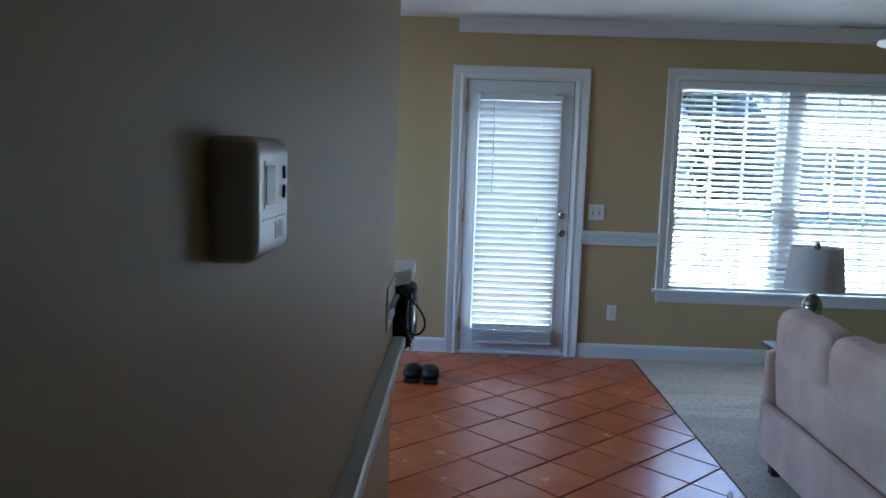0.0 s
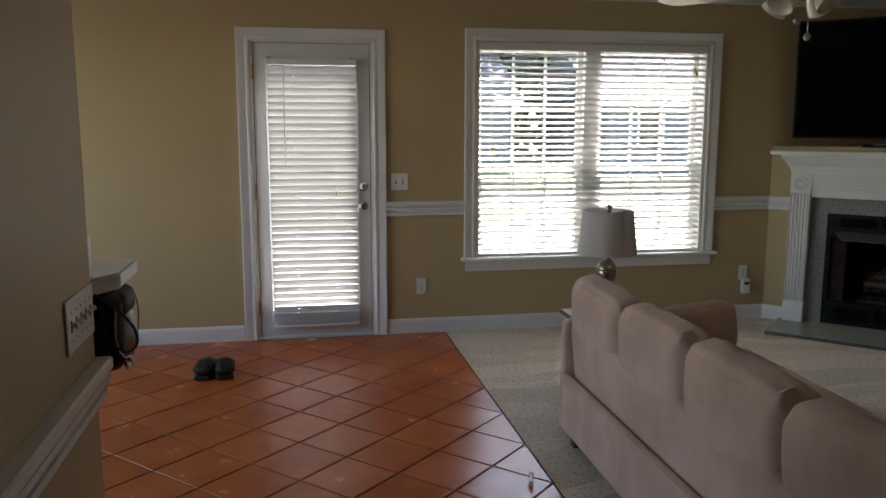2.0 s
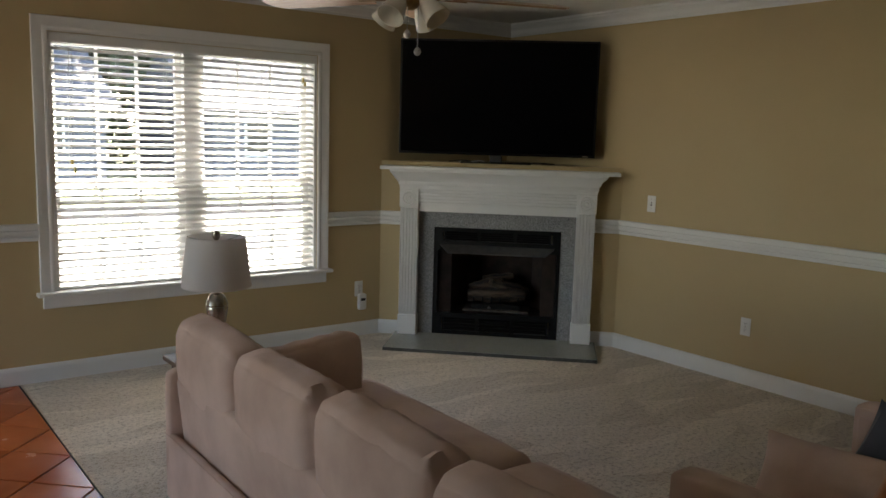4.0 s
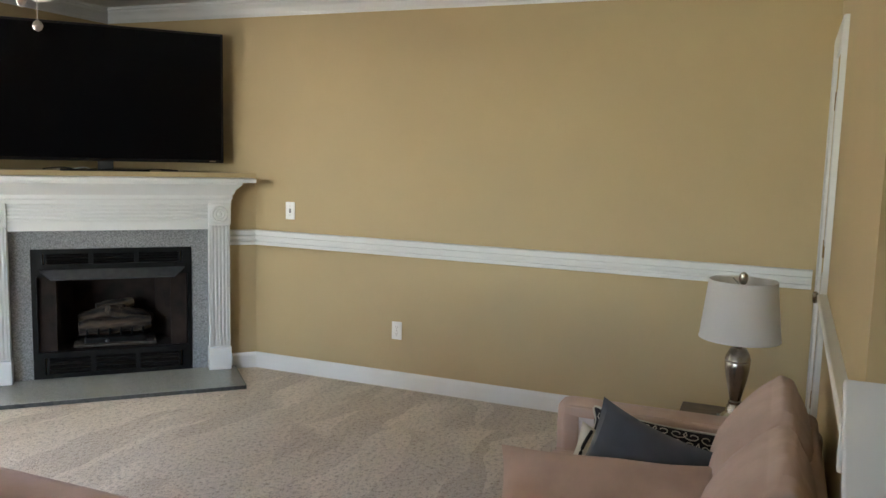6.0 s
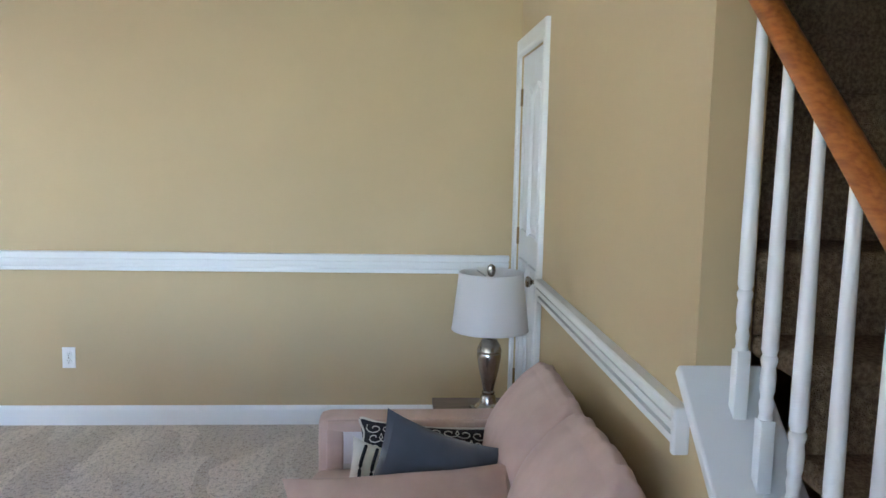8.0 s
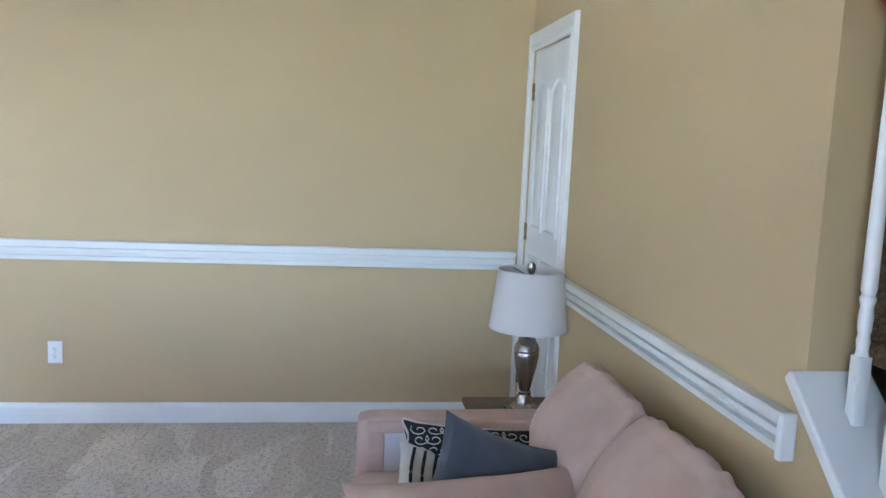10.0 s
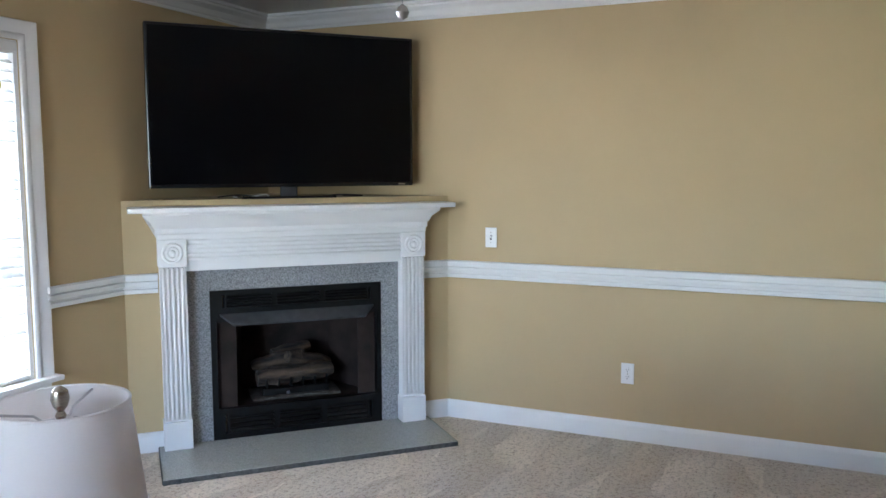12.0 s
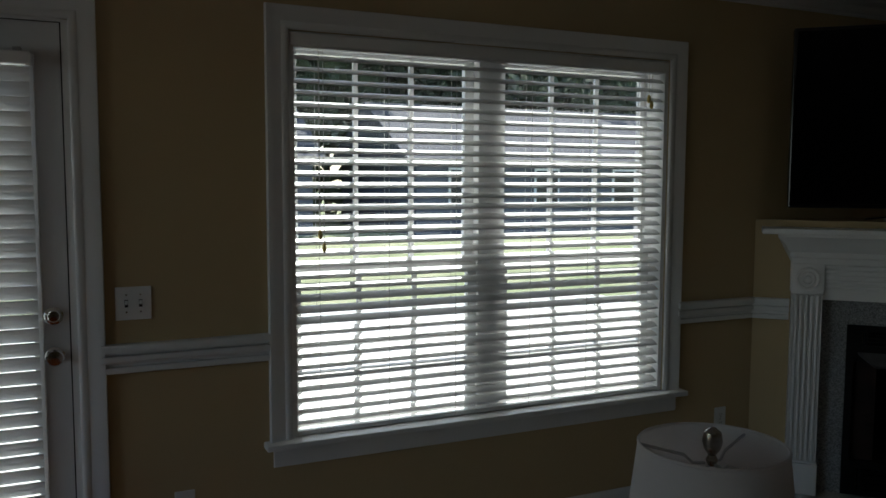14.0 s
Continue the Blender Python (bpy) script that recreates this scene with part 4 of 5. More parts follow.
for i, c in enumerate((((0.32, -0.13, 0.006), (0.25, -0.08, 0.006), (0.16, -0.06, 0.02), (0.12, -0.12, 0.006)), ((-0.18, -0.1, 0.006), (-0.27, -0.07, 0.014), (-0.4, -0.09, 0.006), (-0.3, -0.15, 0.006)),
                       ((0.4, -0.15, 0.006), (0.3, -0.1, 0.018), (0.2, -0.09, 0.01), (0.1, -0.15, 0.006)))):
    cb = tagged(part("cable", tube(curve_points(c, 24), 0.004, 6), M_RUBBER if i else M_CORD, smooth=True, at=FP @ at(0, 0, ZL)), "thin loose cable lying on the ledge", "cable")


# ---------- wall plates ----------
def plate(name, label, category, m, gangs=1, kind="outlet"):
    """Wall plate on a face that looks along local +y; origin in its centre."""
    ob = thing(name, label, category, at=m)
    w = 0.035 + (gangs - 1) * 0.0235
    part("cover", boxed(-w, w, 0.0, 0.006, -0.0575, 0.0575, bevel=0.003), M_PLATE, ob)
    for g in range(gangs):
        x = (g - (gangs - 1) / 2) * 0.046
        if kind == "outlet":
            for z in (-0.02, 0.02):
                r = part("receptacle", lathe([(0.0165, 0), (0.0165, 0.0035), (0.0155, 0.0045)], 24), M_PLATE, ob, at=at(x, 0.005, z, -90, 0, 0))
                for dx, h in ((-0.006, 0.008), (0.006, 0.0065)):
                    part("slot", boxed(x + dx - 0.0012, x + dx + 0.0012, 0.009, 0.0099, z - h / 2 + 0.004, z + h / 2 + 0.004), M_SLOT, ob)
                part("slot", lathe([(0.0024, 0), (0.0024, 0.0008)], 10), M_SLOT, ob, at=at(x, 0.0093, z - 0.007, -90, 0, 0))
        else:
            part("slot", boxed(x - 0.0055, x + 0.0055, 0.0055, 0.0066, -0.013, 0.013), M_SLOT, ob)
            part("toggle", boxed(-0.0045, 0.0045, 0, 0.016, -0.005, 0.005, bevel=0.0015), M_PLATE, ob, at=at(x, 0.005, 0, 28, 0, 0))
        for z in ((0,) if kind == "outlet" else (-0.03, 0.03)):
            part("screw", lathe([(0.003, 0), (0.003, 0.001)], 10), M_STEEL, ob, at=at(x, 0.0058, z, -90, 0, 0))
    return ob


NORTH = lambda x, z: at(x, YN - 0.0005, z, 0, 0, 180)
EAST = lambda y, z: at(XE - 0.0005, y, z, 0, 0, 90)
plate("light_switch", "white double toggle switch plate on tan wall", "light switch", NORTH(1.138, 1.088), 2, "switch")
plate("power_outlet", "white duplex outlet on tan wall under the rail", "power outlet", NORTH(1.292, 0.343))
o2 = plate("power_outlet", "white duplex outlet with a plugged-in white alarm", "power outlet", NORTH(3.79, 0.362))
plate("light_switch", "white single toggle switch beside the fireplace", "light switch", EAST(4.857, 1.091), 1, "switch")
plate("power_outlet", "white duplex outlet low on the plain wall", "power outlet", EAST(4.06, 0.372))
al = thing("plug_in_alarm", "white rounded plug-in gas alarm in an outlet", "alarm", at=NORTH(3.803, 0.265))
part("body", cushion(0.072, 0.04, 0.125, 0.018, n=6), M_PLATE, al, smooth=True, at=at(0, 0.03, 0))
part("display", boxed(-0.02, 0.02, 0.049, 0.0515, 0.01, 0.03, bevel=0.001), M_SLOT, al, "small black display")
part("button", lathe([(0.008, 0), (0.007, 0.003)], 14), M_PLATE, al, at=at(0, 0.049, -0.025, -90, 0, 0))

# ---------- thermostat wall ----------
WEST = lambda y, z: at(XW + 0.0003, y, z, 0, 0, -90)      # local +y looks east, local +x runs south
th = thing("thermostat", "white plastic wall thermostat with a small grey display", "thermostat", at=WEST(1.108, 1.444) @ Matrix.Diagonal((0.9, 0.9, 0.88, 1)))
part("wall_plate", boxed(-0.060, 0.060, 0.0, 0.006, -0.047, 0.047, bevel=0.002), M_PLATE, th)
part("body", cushion(0.130, 0.062, 0.108, 0.013, n=14), M_PLATE, th, smooth=True, at=at(0, 0.005, 0))
part("display_frame", boxed(-0.003, 0.037, 0.0355, 0.0366, -0.009, 0.033, bevel=0.0005), M_PLATE, th)
part("display", boxed(0.002, 0.032, 0.036, 0.0372, -0.005, 0.029), M_LCD, th, "grey liquid crystal display")
for z, r in ((0.022, 18), (0.004, -18)):
    part("button", boxed(-0.0028, 0.0028, 0.0355, 0.038, -0.006, 0.006, bevel=0.001), M_SLOT, th, at=at(-0.036, 0, z, 0, r, 0))
part("flap_line", boxed(-0.042, 0.042, 0.0355, 0.0363, -0.0185, -0.0177), M_LCD, th)
part("flap_window", boxed(-0.032, -0.004, 0.0355, 0.0366, -0.038, -0.022, bevel=0.0004), M_LCD, th)
for x in (0.02, -0.03):
    part("screw", lathe([(0.003, 0), (0.003, 0.004)], 8), M_BRASS, th, at=at(x, 0.02, -0.0495, 180, 0, 0))

plate("light_switch", "white five-gang toggle switch plate on the hall wall", "light switch", WEST(2.634, 1.073) @ Matrix.Diagonal((0.85, 1, 1, 1)), 5, "switch")

# bar ledge past the end of the wall
bar = thing("bar_ledge", "white bar-height ledge with a clipped corner", "counter")
b = bmesh.new()
out = [(XW - 0.34, YW + 0.012), (XW - 0.004, YW + 0.012), (0.0, YW + 0.10), (0.0, YW + 0.32), (XW - 0.34, YW + 0.32)]
lo = [b.verts.new((*p, 1.092)) for p in out]
hi = [b.verts.new((*p, 1.132)) for p in out]
b.faces.new(lo[::-1])
b.faces.new(hi)
for i in range(5):
    b.faces.new((lo[i], lo[(i + 1) % 5], hi[(i + 1) % 5], hi[i]))
bmesh.ops.bevel(b, geom=b.edges[:], offset=0.004, segments=2, affect="EDGES")
part("slab", b, M_TRIM, bar)
part("end_board", boxed(XW - 0.02, XW - 0.006, YW + 0.004, YW + 0.05, 1.133, 1.235, bevel=0.003), M_TRIM, bar, "thin white upright end board")
part("support", boxed(XW - 0.34, XW - 0.10, YW + 0.002, YW + 0.30, 0.0, 1.092), M_WALL, bar, "tan painted half wall under the ledge")
bag = thing("hanging_bag", "glossy black bag with grey piping hanging under the ledge", "bag", at=at(XW + 0.012, YW + 0.135, 1.0))
body = cushion(0.085, 0.19, 0.20, 0.03, bulge=(0.008, 0.006, 0.004), n=10, wob=0.006, seed=3)
for v in body.verts:                           # narrower towards the bottom
    v.co.y *= 1 - 0.25 * max(0.0, -v.co.z / 0.1)
part("body", body, M_GLOSSBLACK, bag, smooth=True, at=at(-0.005, 0.0, -0.012))
part("flap", cushion(0.095, 0.14, 0.07, 0.02, bulge=(0.006, 0.0, 0.0), n=8, wob=0.003, seed=5), M_RUBBER, bag, smooth=True, at=at(-0.004, 0.0, 0.052))
part("piping", tube(curve_points([(0.03, -0.095, 0.05), (0.028, -0.098, -0.02), (0.036, -0.07, -0.07), (0.044, -0.02, -0.085)], 20), 0.0022, 6), M_WIRE, bag, "pale grey piping", smooth=True)
part("piping", tube(curve_points([(0.04, 0.09, 0.06), (0.05, 0.075, 0.0), (0.046, 0.05, -0.06), (0.04, 0.02, -0.1)], 20), 0.0022, 6), M_WIRE, bag, "pale grey piping", smooth=True)
part("cord", tube(curve_points([(-0.03, -0.10, 0.11), (0.0, -0.115, 0.085), (0.05, -0.12, 0.045), (0.078, -0.115, 0.0), (0.075, -0.11, -0.035), (0.048, -0.105, -0.05), (0.015, -0.105, -0.02), (0.0, -0.10, 0.03)], 48), 0.0032, 8), M_RUBBER, bag, "looped black cord", smooth=True)
for q in (-0.03, 0.012):
    part("buckle", lathe([(0.004, 0), (0.011, 0.003), (0.012, 0.010), (0.006, 0.014)], 14), M_STEEL, bag, "small chrome buckle", smooth=True, at=at(0.03, q, -0.108, 0, 70, 0))
stop = thing("door_stop", "small brass spring door stop on the baseboard", "door stop", at=at(-0.665, YN - 0.0145, 0.055, 90, 0, 0))
part("spring", lathe([(0.012, 0), (0.012, 0.004), (0.006, 0.006), (0.0065, 0.05)], 14), M_BRASS, stop, smooth=True)
part("tip", lathe([(0.009, 0.049), (0.009, 0.062), (0.006, 0.065)], 14), M_PLATE, stop, "white rubber tip", smooth=True)

# ---------- ceiling ----------
vent = thing("ceiling_vent", "white slotted ceiling air vent near the window", "vent", at=at(2.87, 6.22, ZC))
part("frame", boxed(-0.17, 0.17, -0.06, 0.06, -0.008, 0.0, bevel=0.003), M_TRIM, vent)
# every second slat is coloured dark for the shade of an open slot
for k in range(6):
    part("slat", boxed(-0.15, 0.15, -0.007, 0.007, -0.0015, 0.0015, m=at(0, -0.042 + k * 0.017, -0.009, 35, 0, 0)), M_SLOT if k % 2 else M_TRIM, vent)

# ceiling fan
FX, FY = 2.67, 4.185
fan = thing("ceiling_fan", "five-bladed wooden ceiling fan with frosted glass lamps", "ceiling fan", at=at(FX, FY, -0.04))
part("canopy", lathe([(0.03, ZC - 0.025), (0.055, ZC - 0.005), (0.07, ZC + 0.02), (0.07, ZC + 0.04)], 28), M_BRASS, fan, smooth=True)
part("downrod", lathe([(0.013, 2.34), (0.013, ZC + 0.01)], 14), M_BRASS, fan)
part("motor", lathe([(0.05, 2.195), (0.09, 2.205), (0.105, 2.235), (0.105, 2.29), (0.09, 2.325), (0.04, 2.345)], 32), M_BRASS, fan, smooth=True)
part("light_hub", lathe([(0.012, 2.09), (0.03, 2.10), (0.05, 2.13), (0.055, 2.16), (0.045, 2.196)], 28), M_BRASS, fan, smooth=True)


def blade_mesh():
    bm = bmesh.new()
    n = 14
    edge = []
    for i in range(n + 1):
        u = i / n
        x = 0.19 + u * 0.54
        w = 0.064 + 0.018 * math.sin(u * math.pi * 0.6)
        if u > 0.85:
            w *= math.sqrt(max(0.06, 1 - ((u - 0.85) / 0.15) ** 2))
        edge.append((x, w))
    up = [[bm.verts.new((x, s * w, 0.004)) for x, w in edge] for s in (-1, 1)]
    dn = [[bm.verts.new((x, s * w, -0.004)) for x, w in edge] for s in (-1, 1)]
    for i in range(n):
        bm.faces.new((up[0][i], up[0][i + 1], up[1][i + 1], up[1][i]))
        bm.faces.new((dn[0][i], dn[1][i], dn[1][i + 1], dn[0][i + 1]))
        for s in (0, 1):
            bm.faces.new((up[s][i], dn[s][i], dn[s][i + 1], up[s][i + 1]))
    for i in (0, n):
        bm.faces.new((up[0][i], up[1][i], dn[1][i], dn[0][i]))
    return finish(bm, "blade", M_BLADE)


me_blade = blade_mesh()
for k in range(5):
    a = -22 + 72 * k
    bl = new("blade", me_blade)
    bl.parent = fan
    bl.matrix_basis = at(0, 0, 2.150, 0, 0, a) @ at(0, 0, 0, 13, 0, 0)
    part("blade_iron", boxed(0.08, 0.25, -0.018, 0.018, -0.012, -0.006, bevel=0.003), M_BRASS, fan, at=at(0, 0, 2.150, 0, 0, a) @ at(0, 0, 0, 13, 0, 0))
SH = [(0.020, 0.0), (0.026, -0.012), (0.040, -0.045), (0.050, -0.08), (0.056, -0.105), (0.060, -0.118), (0.057, -0.118), (0.047, -0.08), (0.037, -0.045), (0.022, -0.012)]
me_sh = finish(lathe(SH[::-1] + [], 24), "glass_shade", M_OPAL, True)
for k in range(4):
    a = 20 + 90 * k
    s = new("glass_shade", me_sh)
    s.parent = fan
    s["label"] = "frosted white glass bell shade"
    s.matrix_basis = at(0, 0, 2.135, 0, 0, a) @ at(0.065, 0, 0, 0, -42, 0)
    part("lamp_arm", tube([(0.02, 0, 0), (0.045, 0, 0.012), (0.066, 0, 0.0)], 0.009, 8), M_BRASS, fan, at=at(0, 0, 2.135, 0, 0, a))
for x, y, z in ((-0.035, -0.03, 1.985), (0.01, -0.045, 1.915)):
    part("pull_chain", lathe([(0.0012, z + 0.02), (0.0012, 2.10)], 6), M_WIRE, fan, at=at(x, y, 0))
    part("pull_fob", lathe([(0.002, -0.018), (0.012, -0.012), (0.0165, 0.0), (0.012, 0.012), (0.002, 0.02)], 16), M_WIRE, fan, "glass ball pull", smooth=True, at=at(x, y, z))


# ---------- table lamps and end tables ----------
def table_lamp(m, label):
    ob = thing("table_lamp", label, "lamp", at=m)
    body = [(0.051, 0.0), (0.053, 0.008), (0.048, 0.014), (0.034, 0.026), (0.030, 0.05), (0.024, 0.06), (0.026, 0.068), (0.020, 0.074), (0.026, 0.10), (0.040, 0.16), (0.047, 0.205), (0.048, 0.222),
            (0.046, 0.226), (0.049, 0.232), (0.044, 0.25), (0.030, 0.275), (0.016, 0.285), (0.015, 0.30), (0.030, 0.31), (0.032, 0.318), (0.012, 0.322), (0.010, 0.34)]
    part("base", lathe([(r * 0.95, z * 0.93) for r, z in body], 40), M_NICKEL, ob, "brushed nickel urn-shaped base", smooth=True)
    z0, z1, r0, r1 = 0.294, 0.498, 0.142, 0.119
    sh = bmesh.new()
    n = 56
    rows = [[sh.verts.new((r * math.cos(2 * math.pi * i / n), r * math.sin(2 * math.pi * i / n), z)) for i in range(n)] for r, z in ((r0, z0), (r1, z1), (r1 - 0.002, z1), (r0 - 0.002, z0))]
    for k in range(4):
        for i in range(n):
            j = (i + 1) % n
            sh.faces.new((rows[k][i], rows[k][j], rows[(k + 1) % 4][j], rows[(k + 1) % 4][i]))
    part("shade", sh, M_SHADE, ob, "white linen drum shade", smooth=True)
    for r, z in ((r0, z0), (r1, z1)):
        ring = [((r - 0.001) * math.cos(2 * math.pi * k / 40), (r - 0.001) * math.sin(2 * math.pi * k / 40), z) for k in range(41)]
        part("shade_rim", tube(ring, 0.0028, 6), M_SHADE, ob, "folded linen rim", smooth=True)
    for k in range(3):
        a = radians(20 + 120 * k)
        c, d = math.cos(a), math.sin(a)
        part("spider_arm", tube([(0.010 * c, 0.010 * d, 0.468), (0.030 * c, 0.030 * d, 0.466), (0.044 * c, 0.044 * d, 0.478), ((r1 - 0.003) * c, (r1 - 0.003) * d, 0.490)], 0.0026, 6), M_WIRE, ob, "grey wire")
    for s in (-1, 1):
        part("harp", tube(curve_points([(s * 0.018, 0, 0.29), (s * 0.045, 0, 0.34), (s * 0.045, 0, 0.41), (s * 0.022, 0, 0.455), (0, 0, 0.466)], 16), 0.002, 6), M_WIRE, ob)
    part("bulb", lathe([(0.012, 0.29), (0.014, 0.31), (0.028, 0.345), (0.03, 0.365), (0.022, 0.388), (0.004, 0.396)], 20), M_OPAL, ob, "white light bulb", smooth=True)
    part("finial", lathe([(0.006, 0.464), (0.010, 0.474), (0.006, 0.482), (0.013, 0.492), (0.0165, 0.505), (0.014, 0.520), (0.004, 0.528)], 20), M_NICKEL, ob, "ridged metal finial", smooth=True)
    return ob


def end_table(m, label, sx, sy, h):
    ob = thing("end_table", label, "table", at=m)
    part("tabletop", boxed(-sx / 2, sx / 2, -sy / 2, sy / 2, h - 0.022, h, bevel=0.004), M_TABLEWOOD, ob)
    part("lower_shelf", boxed(-sx / 2 + 0.02, sx / 2 - 0.02, -sy / 2 + 0.02, sy / 2 - 0.02, 0.16, 0.178, bevel=0.003), M_TABLEWOOD, ob)
    for x in (-1, 1):
        for y in (-1, 1):
            cx, cy = x * (sx / 2 - 0.05), y * (sy / 2 - 0.025)
            part("leg", boxed(cx - 0.016, cx + 0.016, cy - 0.016, cy + 0.016, 0, h - 0.022, bevel=0.002), M_DARKWOOD, ob)
    return ob


ZT, ZT2 = 0.583, 0.542
end_table(at(1.89, 4.455, 0), "narrow dark wooden end table beside the sofa", 0.37, 0.20, ZT)
end_table(at(3.845, 1.96, 0), "walnut end table at the arm of the loveseat", 0.26, 0.44, ZT2)
table_lamp(at(1.90, 4.445, ZT), "brushed nickel table lamp with white drum shade by the window")
table_lamp(at(3.80, 1.98, ZT2 + 0.011) @ Matrix.Diagonal((1, 1, 1.035, 1)), "brushed nickel table lamp with white drum shade by the closet door")
tray = tagged(part("tray", boxed(-0.055, 0.055, -0.11, 0.08, 0, 0.010, bevel=0.003), M_GLOSSBLACK, at=at(3.80, 1.96, ZT2, 0, 0, 4)), "flat black tray on the end table", "tray")


# ---------- sofas ----------
def sofa_legs(ob, length, depth):
    for x in (-1, 1):
        for y in (0.07, depth - 0.08):
            lg = boxed(-0.03, 0.03, -0.03, 0.03, 0, 0.105, bevel=0.004)
            for v in lg.verts:
                if v.co.z < 0.05:
                    v.co.x *= 0.75
                    v.co.y *= 0.75
            part("leg", lg, M_DARKWOOD, ob, "dark tapered wooden foot", at=at(x * (length / 2 - 0.07), y, 0))


def seam_line(points, parent, name="seam"):
    part(name, tube(points, 0.0022, 5), M_FABRIC, parent, smooth=True)


def back_cushion(w, t, h, r, taper, seed):
    """Loose back cushion: thinner to its top, puckered along the upper seam."""
    c = cushion(w, t, h, r, bulge=(0.0, 0.03, 0.012), n=18, wob=0.006, seed=seed)
    for v in c.verts:
        k = max(0.0, v.co.z / (h / 2))
        v.co.y *= 1 - taper * k ** 1.5
        pucker = 0.5 + noise.noise(Vector((v.co.x * 5, seed, 1.0)))
        v.co.z += 0.009 * k * pucker * math.sin(v.co.x * 120 + 5 * noise.noise(v.co * 7))
        v.co.z -= 0.008 * k * (abs(v.co.x) / (w / 2)) ** 4
    return c


def sofa(m, label, length):
    """Local x runs along the sofa, +y is the front; origin on the floor at the middle of the back."""
    ob = thing("sofa", label, "sofa", at=m, group="sofas")
    D, arm, backs = 0.88, 0.07, 4
    sofa_legs(ob, length, D)
    part("base_frame", cushion(length - 0.05, D - 0.05, 0.24, 0.02, n=8, wob=0.002), M_FABRIC, ob, smooth=True, at=at(0, D / 2, 0.215))
    part("back_frame", cushion(length - 0.16, 0.11, 0.40, 0.03, n=8, wob=0.002), M_FABRIC, ob, smooth=True, at=at(0, 0.085, 0.40, 6, 0, 0))
    panel = part("back_panel", cushion(length - 0.03, 0.035, 0.27, 0.014, n=10, wob=0.002), M_FABRIC, ob, smooth=True, at=at(0, 0.012, 0.225))
    seam_line([(-length / 2 + 0.02, -0.018, 0.128), (length / 2 - 0.02, -0.018, 0.128)], panel)
    for s in (-1, 1):
        part("arm", cushion(arm, D - 0.12, 0.50, 0.028, bulge=(0.004, 0.004, 0.004), n=10, wob=0.003, seed=s + length), M_FABRIC, ob, smooth=True, at=at(s * (length / 2 - arm / 2), D / 2 - 0.06, 0.355))
        pad = cushion(0.15, 0.60, 0.26, 0.03, bulge=(0.025, 0.004, 0.012), n=14, wob=0.006, seed=s + 9)
        for v in pad.verts:                     # knife-edged, rising to the front, creased on top
            v.co.x *= 1 - 0.35 * max(0.0, v.co.z / 0.13) ** 2
            v.co.z += 0.03 * (v.co.y / 0.3) + 0.004 * max(0.0, v.co.z / 0.13) * math.sin(v.co.y * 60 + 3 * noise.noise(v.co * 6))
        p = part("arm_cushion", pad, M_FABRIC, ob, "padded end cushion with stitched edges", smooth=True, at=at(s * (length / 2 - arm - 0.085), 0.465, 0.53, 0, s * 4, 0))
        seam_line([(s * -0.045, 0.302, -0.12), (s * -0.05, 0.306, 0.0), (s * -0.035, 0.303, 0.13)], p)
    inner = length - 2 * arm
    for i in range(2):
        w = inner / 2
        part("seat_cushion", cushion(w - 0.008, D - 0.14, 0.15, 0.045, bulge=(0, 0.008, 0.022), n=12, wob=0.004, seed=i + length), M_FABRIC, ob, smooth=True,
             at=at(-inner / 2 + w * (i + 0.5), D / 2 + 0.09, 0.375))
    for i in range(backs):
        w = (inner + 0.06) / backs
        part("back_cushion", back_cushion(w + 0.008, 0.20, 0.51, 0.055, 0.32, i * 2 + length), M_FABRIC, ob, smooth=True,
                 at=at(-(inner + 0.06) / 2 + w * (i + 0.5), 0.145, 0.562, 13, random.Random(i).uniform(-1.5, 1.5), random.Random(i + 7).uniform(-1.5, 1.5)))
    return ob


